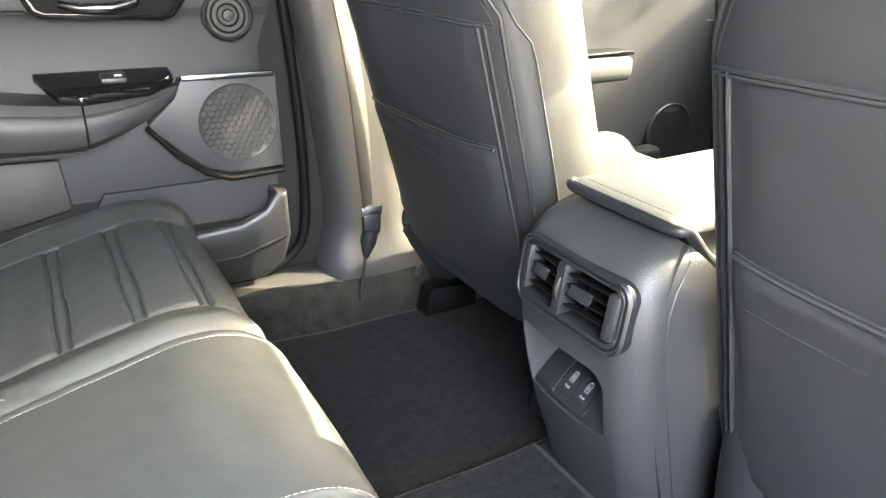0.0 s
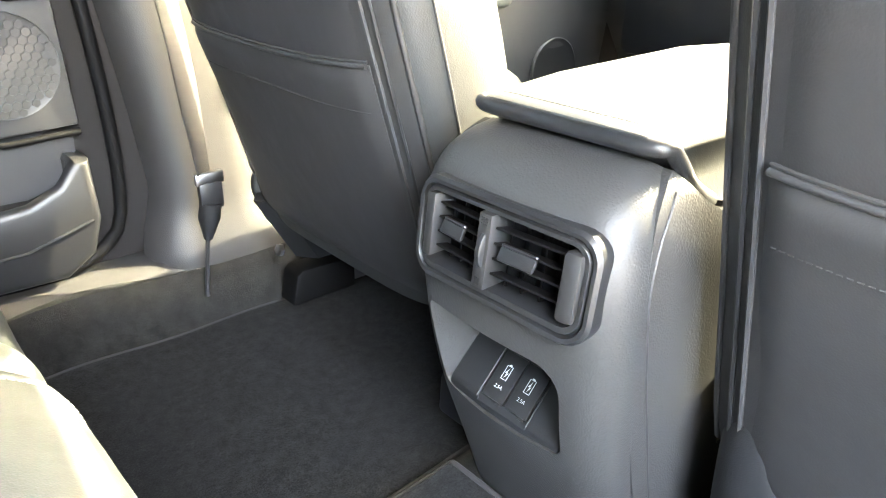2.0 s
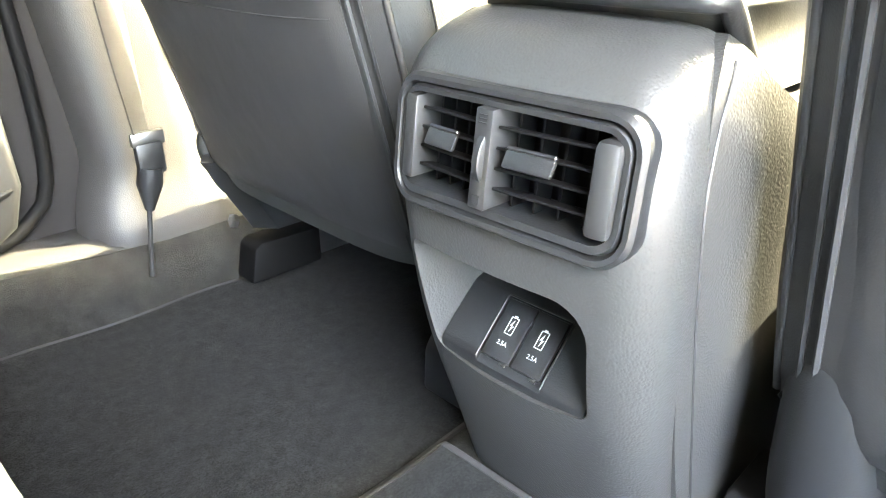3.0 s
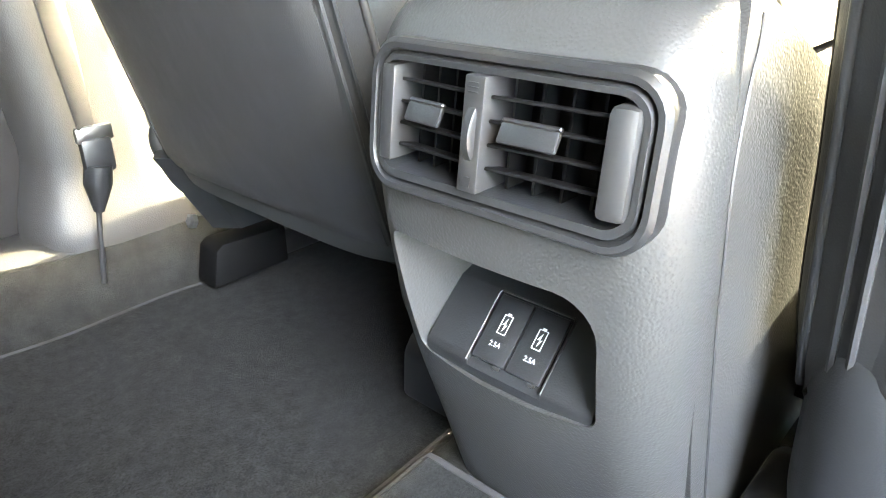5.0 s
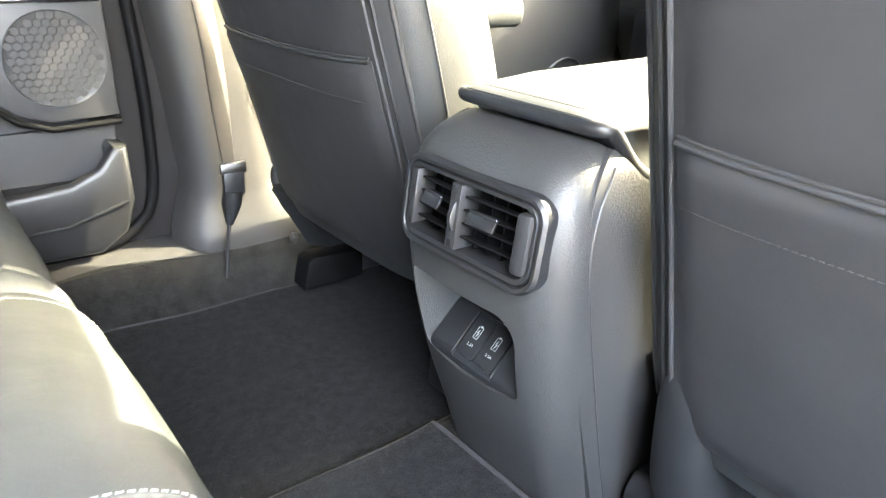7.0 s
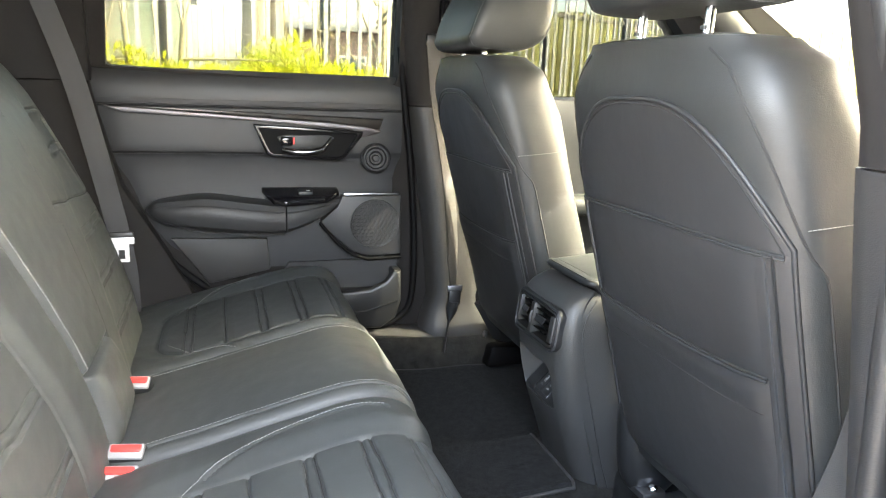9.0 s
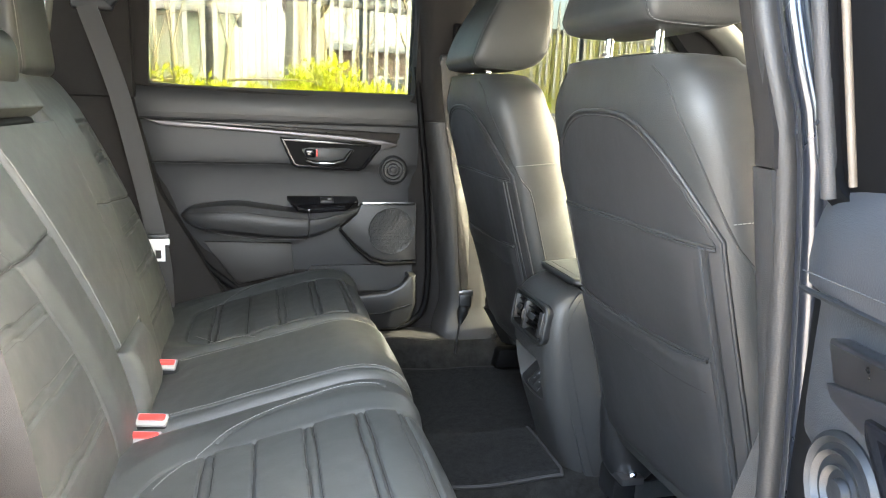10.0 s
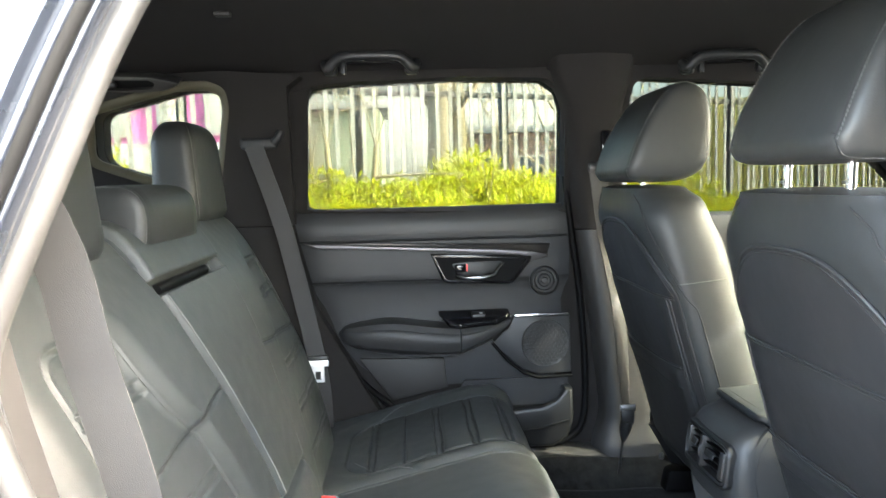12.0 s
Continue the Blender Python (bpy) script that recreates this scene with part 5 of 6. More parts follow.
            part("bracket", box((0.118, yc + e * 0.150, 0.452), (0.045, 0.050, 0.014), 0.003), STEEL, seat, "bright steel rail bracket")
            for bx, by in ((0.105, 0.160), (0.122, 0.135)):
                part("bolt", lathe([(0.008, 0), (0.008, 0.006), (0.005, 0.009), (0.0, 0.009)], (bx, yc + e * by, 0.459), (-0.5, 0, 0.8), 6, 0), CHROME, seat, "bright steel bolt head")
        else:
            part("recliner_cover", loft([[(0.085 + 0.060 * k - w * 0.03 + 0.02 * v, yc + e * (0.205 - 0.055 * v), 0.560 - 0.105 * k) for v, w in ((0, 0), (0.5, 1), (1, 0.6), (1, -1), (0.4, -1.6), (0, -1.2))] for k in np.linspace(0, 1, 8)], smooth=50), PLASTIC_DARK, seat, "slanting dark plastic recliner cover")
            part("rail_foot", prism([(0.102, 0.385), (0.215, 0.385), (0.215, 0.436), (0.122, 0.440), (0.112, 0.434)], yc + e * 0.180 - 0.026, yc + e * 0.180 + 0.016, bevel=0.004), FIN, seat, "black rail end cover")
            part("bolt", lathe([(0.010, 0), (0.010, 0.006), (0.006, 0.008), (0.0, 0.008)], (0.108, yc + e * 0.190, 0.466), (-1, 0, 0.3), 6, 0), STEEL, seat, "steel bolt head")
    part("lower_back_skirt", loft([[(back_x(0.55) + 0.012 + 0.09 * v, yc + u * 0.205, 0.552 - 0.085 * v + 0.01 * u * u) for u in np.linspace(-1, 1, 20)] + [(back_x(0.55) + 0.022 + 0.09 * v, yc + u * 0.205, 0.560 - 0.085 * v) for u in np.linspace(1, -1, 20)] for v in np.linspace(0, 1, 6)]), CARPET, seat, "dark carpeted skirt under the backrest")
    seat.scale.y = wide
    return seat


front_seat(0.370, -1, 1.01)
front_seat(-0.353, 1, 1.04)


# ---- centre console ----
CY = -0.004


def side_swell(x, z):
    """The side bulges a little forward of the rear corner."""
    far = curve([(0.36, 0.10), (0.50, 0.11), (0.66, 0.135), (0.74, 0.10), (0.784, 0.06)], z)
    return 0.009 * float(smoothstep(far - 0.10, far + 0.02, x))


def console_ring(z, n=48):
    xr = curve([(0.36, 0.062), (0.40, 0.045), (0.47, 0.022), (0.55, -0.004), (0.62, -0.018), (0.69, -0.0225), (0.735, -0.017), (0.755, -0.009), (0.770, 0.006), (0.779, 0.026), (0.784, 0.06)], z)
    hw = curve([(0.36, 0.088), (0.47, 0.094), (0.60, 0.101), (0.70, 0.103), (0.74, 0.099), (0.765, 0.090), (0.784, 0.072)], z)
    r = curve([(0.36, 0.035), (0.60, 0.038), (0.72, 0.034), (0.796, 0.03)], z)
    bow = 0.004
    pts = []
    xf = 0.60
    for t in np.linspace(-1, 1, 24):
        pts.append((xr + bow * t * t, CY + t * (hw - r), z))
    for a in np.linspace(0, 90, 9)[1:]:
        pts.append((xr + bow + r - r * math.cos(radians(a)), CY + hw - r + r * math.sin(radians(a)), z))
    side = list(np.linspace(xr + r + 0.004, 0.17, 22)) + list(np.linspace(0.20, xf, 6))
    for x in side:
        pts.append((x, CY + hw + side_swell(x, z), z))
    for x in side[::-1]:
        pts.append((x, CY - hw - side_swell(x, z), z))
    for a in np.linspace(90, 0, 9)[:-1]:
        pts.append((xr + bow + r - r * math.cos(radians(a)), CY - hw + r - r * math.sin(radians(a)), z))
    return pts


LID_SIDE = [(0.034, 0.789), (0.033, 0.900), (0.62, 0.900), (0.62, 0.733), (0.13, 0.733), (0.105, 0.740), (0.075, 0.758), (0.055, 0.778), (0.046, 0.785)]


def console():
    c = thing("centre_console", (0.25, 0, 0.40), "grey grained plastic centre console with rear air vents", "console")
    zs = np.r_[np.linspace(0.37, 0.73, 38), 0.740, 0.748, 0.755, 0.761, 0.766, 0.770, 0.774, 0.778, 0.781, 0.784]
    body = loft([console_ring(z) for z in zs], smooth=40)
    # the charger recess: a sloping shelf
    def corner(cy, cz, r, a0, n=6):
        return [(cy + r * math.cos(radians(a0 + 90 * i / n)), cz + r * math.sin(radians(a0 + 90 * i / n))) for i in range(n + 1)]
    mouth = corner(CY + 0.070, 0.628, 0.008, 0) + corner(CY - 0.040, 0.612, 0.024, 90) + corner(CY - 0.054, 0.560, 0.010, 180) + [(CY - 0.02, 0.5455), (CY + 0.02, 0.5445), (CY + 0.05, 0.547)] + corner(CY + 0.060, 0.560, 0.012, 270)
    def shrunk(x, ky, top):
        """The recess narrows and its roof comes down as it goes in."""
        return [(x, CY + 0.004 + (y - CY - 0.004) * ky, 0.5445 + (z - 0.5445) * top) for y, z in mouth]
    rings = [shrunk(-0.08, 1.0, 1.0), shrunk(-0.012, 1.0, 1.0), shrunk(0.004, 0.955, 0.93), shrunk(0.030, 0.86, 0.74), shrunk(0.046, 0.80, 0.64)]
    hole = loft(rings)
    vent_hole = prism(rounded(CY - 0.079, CY + 0.073, 0.679, 0.738, 0.012), -0.08, 0.055, "x")
    under_lid = prism(LID_SIDE, CY - 0.3, CY + 0.3)
    part("body", cut(body, hole, vent_hole, moved(under_lid, Matrix.Translation((0, 0, -0.003)))), PLASTIC, c)

    def tilt(me):
        """Onto the leaning rear face."""
        for v in me.vertices:
            d = v.co.z - 0.708
            v.co.x += -0.0245 + 0.13 * d + 0.004 * (v.co.y - CY) ** 2 / 0.0045
        return me
    outer = rounded(CY - 0.090, CY + 0.083, 0.668, 0.748, 0.020, 6)
    inner = rounded(CY - 0.079, CY + 0.073, 0.680, 0.737, 0.012, 6)
    mid = rounded(CY - 0.085, CY + 0.078, 0.673, 0.743, 0.016, 6)
    rings = [[(0.014, y, z) for y, z in outer], [(-0.001, y, z) for y, z in outer], [(-0.004, y * 1 + 0, z) for y, z in rounded(CY - 0.088, CY + 0.081, 0.670, 0.746, 0.019, 6)], [(-0.0035, y, z) for y, z in mid], [(0.0005, y, z) for y, z in rounded(CY - 0.0835, CY + 0.0765, 0.6745, 0.7415, 0.015, 6)], [(-0.003, y, z) for y, z in rounded(CY - 0.082, CY + 0.075, 0.676, 0.740, 0.014, 6)], [(-0.0025, y, z) for y, z in inner], [(0.030, y, z) for y, z in inner]]
    vent = part("vent_bezel", tilt(loft(rings, caps=False, smooth=30)), PLASTIC_DARK, c, "dark rounded vent bezel")
    part("vent_duct", tilt(prism(rounded(CY - 0.080, CY + 0.074, 0.678, 0.739, 0.012), 0.040, 0.046, "x")), FIN, c)
    def cell(name, y0, y1, z0, z1, x0, x1, mat, bev=0.0015, label="", parent=None):
        return part(name, tilt(box(((x0 + x1) / 2, (y0 + y1) / 2, (z0 + z1) / 2), (x1 - x0, y1 - y0, z1 - z0), bev)), mat, parent or c, label)
    cell("vent_end", CY + 0.062, CY + 0.0725, 0.684, 0.7345, -0.004, 0.03, PLASTIC_GREY, 0.002, "grey vent end block")
    cell("vent_end", CY - 0.0785, CY - 0.064, 0.684, 0.7335, -0.006, 0.03, PLASTIC_GREY, 0.004, "grey vent end block")
    cell("divider", CY - 0.0005, CY + 0.012, 0.6805, 0.7365, -0.003, 0.03, PLASTIC_GREY, 0.001, "grey divider with thumbwheel")
    part("thumbwheel", tilt(lathe([(0.019, 0), (0.0205, 0.001), (0.0205, 0.005), (0.019, 0.006)], (0.0130, CY + 0.0028, 0.709), (0, 1, 0), 36)), PLASTIC_DARK, c)
    for k in range(3):
        cell("open_mark", CY + 0.003, CY + 0.009, 0.7285 + 0.0022 * k, 0.7292 + 0.0022 * k, -0.0036, -0.0028, PLASTIC_DARK, 0)
    cell("shut_mark", CY + 0.0035, CY + 0.0085, 0.6835, 0.6885, -0.0034, -0.0028, PLASTIC_DARK, 0)
    for y0, y1 in ((CY + 0.012, CY + 0.062), (CY - 0.064, CY - 0.0005)):
        for i in range(4):
            z = 0.6912 + 0.0114 * i
            fin = box((0, 0, 0), (0.013, y1 - y0, 0.0017), 0.0005, 1, pose(0.0085, (y0 + y1) / 2, z, 0, 13, 0))
            part("fin", tilt(fin), FIN, c)
        n = 4
        for i in range(n):
            y = y0 + (y1 - y0) * (i + 0.7) / n
            cell("rear_fin", y - 0.0008, y + 0.0008, 0.680, 0.737, 0.0155, 0.030, FIN, 0)
        w = (y1 - y0)
        mid_y = y0 + w * (0.56 if y0 > CY else 0.60)
        tab = box((0, 0, 0), (0.0035, w * 0.50, 0.0100), 0.0014, 2, pose(-0.0010, mid_y, 0.7125, 0, 24, 0))
        t = part("vent_tab", tilt(tab), PLASTIC_DARK, c)
        # Satin strip makes the highlight along the tab's upper edge.
        part("bright_edge", tilt(box((0, 0, 0), (0.0034, w * 0.50, 0.0022), 0.0008, 1, pose(0.0012, mid_y, 0.7180, 0, 24, 0))), SATIN, t, "satin strip for the highlight on the tab edge")
    # shelf with two charger flaps
    a, b = Vector((0.0015, 0, 0.5560)), Vector((0.0365, 0, 0.5905))
    way = (b - a).normalized()
    out = Vector((-way.z, 0, way.x))
    def shelf(y0, y1, u0, u1, h0, h1, bev):
        """A block lying on the shelf: across, along the slope, and height over it."""
        me = box(((u0 + u1) / 2, (y0 + y1) / 2, (h0 + h1) / 2), (u1 - u0, y1 - y0, h1 - h0), bev)
        rot = Matrix(((way.x, 0, out.x, a.x), (0, 1, 0, 0), (way.z, 0, out.z, a.z), (0, 0, 0, 1)))
        return moved(me, rot)
    base = prism([(0.0015, 0.5425), (0.0015, 0.5535), (0.0022, 0.5555), (0.0040, 0.5585), (0.0365, 0.5905), (0.055, 0.6000), (0.055, 0.5425)], CY - 0.0580, CY + 0.0660, "y", bevel=0.0012)
    part("shelf", cut(base, shelf(CY - 0.0235, CY + 0.0315, -0.02, 0.0480, -0.0036, 0.03, 0)), PLASTIC_DARK, c, "dark sloping shelf of the charger recess")
    rim = [(CY - 0.0238, -0.001), (CY - 0.0238, 0.0465), (CY - 0.0222, 0.0484), (CY + 0.0302, 0.0484), (CY + 0.0318, 0.0465), (CY + 0.0318, -0.001)]
    part("pocket_rim", tube([a + way * u + out * 0.0002 + Vector((0, y, 0)) for y, u in rim], 0.0007, 6), PLASTIC_GREY, c)
    for y in (CY + 0.0175, CY - 0.0085):
        flap = part("charger_flap", shelf(y - 0.0124, y + 0.0124, 0.003, 0.0462, -0.0030, 0.0004, 0.0010), PLASTIC_DARK, c, "dark flap over a charging socket")
        part("hinge_pin", shelf(y - 0.0090, y - 0.0040, 0.0006, 0.0040, -0.0032, -0.0014, 0.0004), PLASTIC_GREY, flap)
        hgt = 0.0006
        marks = []
        def bar(v0, v1, u0, u1):
            marks.append(shelf(y + v0, y + v1, u0, u1, hgt - 0.0002, hgt + 0.0001, 0))
        bar(-0.0040, -0.0034, 0.020, 0.036)
        bar(0.0034, 0.0040, 0.020, 0.036)
        bar(-0.0040, 0.0040, 0.020, 0.0206)
        bar(-0.0040, 0.0040, 0.0354, 0.036)
        bar(-0.0016, 0.0016, 0.036, 0.0376)
        rot = Matrix(((way.x, 0, out.x, a.x), (0, 1, 0, 0), (way.z, 0, out.z, a.z), (0, 0, 0, 1)))
        bolt = prism([(0.0335, -0.0005), (0.0275, 0.0022), (0.0282, 0.0001), (0.0222, 0.0006), (0.0283, -0.0022), (0.0276, -0.0002)], hgt - 0.0002, hgt + 0.0001, "z")
        marks.append(moved(bolt, rot @ Matrix.Translation((0, y, 0))))
        hub = a + way * 0.0285 + Vector((0, y, 0))
        small = Matrix.Translation(hub + out * hgt) @ Matrix.Scale(0.80, 4) @ Matrix.Translation(-hub - out * hgt)
        part("charge_symbol", moved(joined(*marks, smooth=0), small), WHITE_MARK, flap, "white battery symbol")
        text = bpy.data.curves.new("rating", "FONT")
        text.body, text.size, text.align_x, text.align_y = "2.5A", 0.0045, "CENTER", "CENTER"
        to = bpy.data.objects.new("work", text)
        scene.collection.objects.link(to)
        bpy.context.view_layer.update()
        tm = bpy.data.meshes.new_from_object(to.evaluated_get(bpy.context.evaluated_depsgraph_get()))
        bpy.data.objects.remove(to)
        m3 = Matrix.Translation(a + way * 0.0145 + out * (hgt + 0.0003) + Vector((0, y, 0))) @ Matrix(((0, way.x, out.x, 0), (-1, 0, 0, 0), (0, way.z, out.z, 0), (0, 0, 0, 1)))
        part("rating_text", moved(tm, m3), WHITE_MARK, flap, "white 2.5A rating")
    # side panel seam
    for e in (-1, 1):
        pts = [(curve([(0.38, 0.11), (0.45, 0.085), (0.56, 0.054), (0.69, 0.022), (0.735, 0.028), (0.77, 0.05)], z), CY + e * (curve([(0.36, 0.088), (0.47, 0.094), (0.60, 0.101), (0.70, 0.103), (0.74, 0.099), (0.765, 0.090), (0.784, 0.072)], z) + 0.0003 + side_swell(curve([(0.38, 0.11), (0.45, 0.085), (0.56, 0.054), (0.69, 0.022), (0.735, 0.028), (0.77, 0.05)], z), z)), z) for z in np.linspace(0.38, 0.765, 30)]
        part("panel_gap", tube(pts, 0.0010, 5), RUBBER, c)
    # padded armrest lid
    rings = []
    mid = CY - 0.003
    for t in np.linspace(-1, 1, 41):
        f = (1 - abs(t) ** 9) ** 0.5
        y = mid + t * 0.0845
        rear = 0.012 * (1 - f)
        top = 0.7905 + 0.0125 * f
        rings.append([(x, y, z) for x, z in ((0.050 + rear, 0.7875), (0.036 + rear, 0.7880), (0.0335 + rear, 0.791 + 0.001 * f), (0.0345 + rear, 0.7915 + 0.0085 * f), (0.040 + rear, 0.7905 + 0.0120 * f), (0.12, top + 0.007 * f), (0.30, top + 0.010 * f), (0.42, top + 0.002 * f), (0.44, 0.780), (0.44, 0.736), (0.132, 0.736), (0.107, 0.743), (0.077, 0.761), (0.060, 0.779))])
    lid = part("armrest_lid", loft(rings, smooth=50), LEATHER, c, "padded leather armrest lid")
    line = [(0.046 + 0.012 * (1 - (1 - abs(t) ** 9) ** 0.5), mid + t * 0.080, 0.7905 + 0.0123 * (1 - abs(t) ** 9) ** 0.5) for t in np.linspace(-1, 1, 40)]
    edge = [(0.0355 + 0.012 * (1 - (1 - abs(t) ** 9) ** 0.5), mid + t * 0.0845, 0.7925) for t in np.linspace(1, -1, 60)]
    edge += [(x, mid - 0.0850, z) for x, z in ((0.054, 0.785), (0.060, 0.779), (0.068, 0.770), (0.077, 0.761), (0.092, 0.751), (0.107, 0.743))]
    part("lid_rim", tube(edge, 0.0062, 10), PLASTIC_DARK, lid, "dark plastic rim")
    part("lid_stitching", dashes(line, [(-0.4, 0, 1)] * 40, r=0.0005), STITCH_DARK, lid, "fine stitching")


console()


# ---- mats, belts, handles ----
def floor_mat(name, outline, label):
    verts = []
    xs = np.linspace(min(p[0] for p in outline), max(p[0] for p in outline), 26)
    lo = sorted(p[1] for p in outline)[0]
    hi = sorted(p[1] for p in outline)[-1]
    f = [[(x, y, floor_height(x, y) + 0.009 - 0.004 * float(smoothstep(0.92, 1.0, abs(2 * (y - lo) / (hi - lo) - 1)))) for y in np.linspace(lo, hi, 30)] for x in xs]
    b = [[(p[0], p[1], p[2] - 0.007) for p in r] for r in f]
    mat = solo(name, slab(f, b), MAT_CARPET, label, "floor mat", "floor mats")
    rim = [r[0] for r in f] + f[-1] + [r[-1] for r in f[::-1]] + f[0][::-1]
    part("binding", tube([Vector(p) + Vector((0, 0, -0.002)) for p in rim], 0.0042, 6), BINDING, mat, "grey sewn edge binding")


floor_mat("floor_mat", [(-0.31, 0.135), (0.33, 0.588)], "black carpet mat in the footwell")
floor_mat("floor_mat", [(-0.31, -0.588), (0.33, -0.135)], "black carpet mat in the footwell")
floor_mat("floor_mat", [(-0.30, -0.10), (0.035, 0.10)], "dark mat strip over the tunnel hump")


def front_belt(s):
    b = thing("seat_belt", (0.01, s * 0.60, 0.42), "dark grey front seat belt with its floor anchor", "seat belt", "seat belts")
    pts = [(-0.045, s * 0.618, 1.225), (-0.020, s * 0.632, 1.05), (0.011, s * 0.614, 0.80), (0.022, s * 0.605, 0.595)]
    if s < 0:
        pts = [(0.050, -0.600, 1.225), (0.060, -0.625, 1.05), (0.070, -0.625, 0.80), (0.022, -0.605, 0.595)]
    line = spline(pts, 16)
    turn = [(1 - 0.3 * float(smoothstep(0.15, 0.5, k / 15)), s * 0.5 * float(smoothstep(0.15, 0.5, k / 15)), 0) for k in range(16)]
    part("webbing", ribbon(line, turn, [0.047] * 13 + [0.044, 0.036, 0.030], 0.0022), WEBBING, b)
    part("tongue", box((0.026, s * 0.600, 0.563), (0.036, 0.014, 0.042), 0.006, 2), PLASTIC_DARK, b)
    part("tongue_plate", box((0.027, s * 0.6005, 0.588), (0.042, 0.009, 0.018), 0.003), STEEL, b, "bright belt plate")
    part("sleeve", tube([(0.024, s * 0.600, 0.552), (0.020, s * 0.601, 0.53), (0.015, s * 0.603, 0.497)], [0.015, 0.016, 0.006], 12), PLASTIC_DARK, b)
    part("anchor_cord", tube([(0.015, s * 0.603, 0.502), (0.010, s * 0.606, 0.46), (0.004, s * 0.608, 0.405)], [0.0035, 0.003, 0.004], 8), RUBBER, b)
    part("belt_ring", box((-0.040 if s > 0 else 0.05, s * 0.628, 1.228), (0.055, 0.02, 0.030), 0.008, 2), PLASTIC_DARK, b)
    part("height_slide", box((-0.022 if s > 0 else 0.05, s * 0.624, 1.275), (0.028, 0.02, 0.10), 0.008, 2), PIANO, b)


front_belt(1)
front_belt(-1)


def rear_belt(s):
    b = thing("seat_belt", (-0.80, s * 0.60, 0.56), "grey rear seat belt hanging from the pillar guide", "seat belt", "seat belts")
    pts = [(-0.926, 0.612, 1.305), (-0.862, 0.606, 1.10), (-0.812, 0.602, 0.866), (-0.790, 0.598, 0.75), (-0.780, 0.604, 0.66), (-0.778, 0.61, 0.55)] if s > 0 else [(-0.90, -0.615, 1.30), (-0.840, -0.605, 1.17), (-0.818, -0.600, 1.06), (-0.787, -0.600, 0.935), (-0.755, -0.600, 0.76), (-0.74, -0.60, 0.60)]
    line = spline(pts, 24)
    part("webbing", ribbon(line, [(1, 0, 0.12)] * 24, 0.046, 0.0022), WEBBING, b)
    part("guide", box((-0.915, s * 0.626, 1.312), (0.095, 0.025, 0.030), 0.010, 3), RUBBER, b)
    part("guide_lug", tube([(-0.875, s * 0.605, 1.312), (-0.862, s * 0.60, 1.325), (-0.857, s * 0.605, 1.340)], 0.010, 10), PLASTIC_DARK, b)
    z = 0.755
    if s < 0:
        return
    part("tongue", box((-0.788, s * 0.592, z), (0.056, 0.010, 0.020), 0.004), PLASTIC_DARK, b)
    part("tongue_plate", cut(box((-0.787, s * 0.588, z - 0.033), (0.032, 0.004, 0.054), 0.0015), box((-0.787, s * 0.588, z - 0.042), (0.014, 0.05, 0.022))), TONGUE, b, "steel belt tongue, whitened for the sun on it")
    part("tongue_head", box((-0.788, s * 0.588, z - 0.010), (0.058, 0.008, 0.016), 0.003), TONGUE, b)
    part("stop_button", lathe([(0.005, 0), (0.005, 0.002), (0.0, 0.003)], (-0.778, s * 0.608, 0.70), (0, -s, 0), 12), PLASTIC_GREY, b)


rear_belt(1)
rear_belt(-1)


def belt_buckle(x, y, z, yaw, lean):
    b = thing("belt_buckle", (x, y, z - 0.03), "black belt buckle with a red release button", "belt buckle", "belt buckles")
    m = pose(x, y, z, 0, lean, yaw)
    part("case", box((0, 0, -0.016), (0.028, 0.054, 0.060), 0.006, 2, m), PLASTIC_DARK, b)
    part("button_rim", box((0, 0, 0.0135), (0.024, 0.050, 0.008), 0.003, 2, m), BUCKLE_RIM, b, "pale grey button rim")
    part("release_button", box((0.003, 0, 0.0165), (0.012, 0.043, 0.008), 0.003, 2, m), RED, b, "red release button")
    return b


belt_buckle(-0.716, 0.108, 0.588, 78, -32)
belt_buckle(-0.706, -0.112, 0.575, 78, -32)
belt_buckle(-0.712, -0.150, 0.562, 78, -32)


def grab_handle(x0, x1, y, z):
    g = thing("grab_handle", ((x0 + x1) / 2, y, z), "dark grey folding grab handle on the headliner", "grab handle", "grab handles")
    pts = [(x0, y, z + 0.012), (x0 + 0.008, y - 0.018, z - 0.004), (x0 + 0.03, y - 0.028, z + 0.016), (x0 + 0.06, y - 0.034, z + 0.024), (x1 - 0.06, y - 0.034, z + 0.024), (x1 - 0.03, y - 0.028, z + 0.016), (x1 - 0.008, y - 0.018, z - 0.004), (x1, y, z + 0.012)]
    part("grip", tube(spline(pts, 40), 0.0130, 12), PLASTIC_DARK, g)
    for x in (x0 + 0.012, x1 - 0.012):
        part("foot_cover", box((x, y - 0.004, z - 0.004), (0.034, 0.030, 0.030), 0.010, 3), PLASTIC_DARK, g)
    part("coat_hook", box((x0 + 0.045, y - 0.012, z - 0.002), (0.014, 0.02, 0.030), 0.005, 2), PLASTIC_DARK, g)
    # Black block: the shaded gap behind the grip, done in colour.
    part("recess", box(((x0 + x1) / 2, y + 0.004, z + 0.024), (x1 - x0 - 0.06, 0.012, 0.030), 0.005, 2), FIN, g)


grab_handle(-0.735, -0.510, 0.590, 1.490)
grab_handle(0.165, 0.385, 0.590, 1.476)


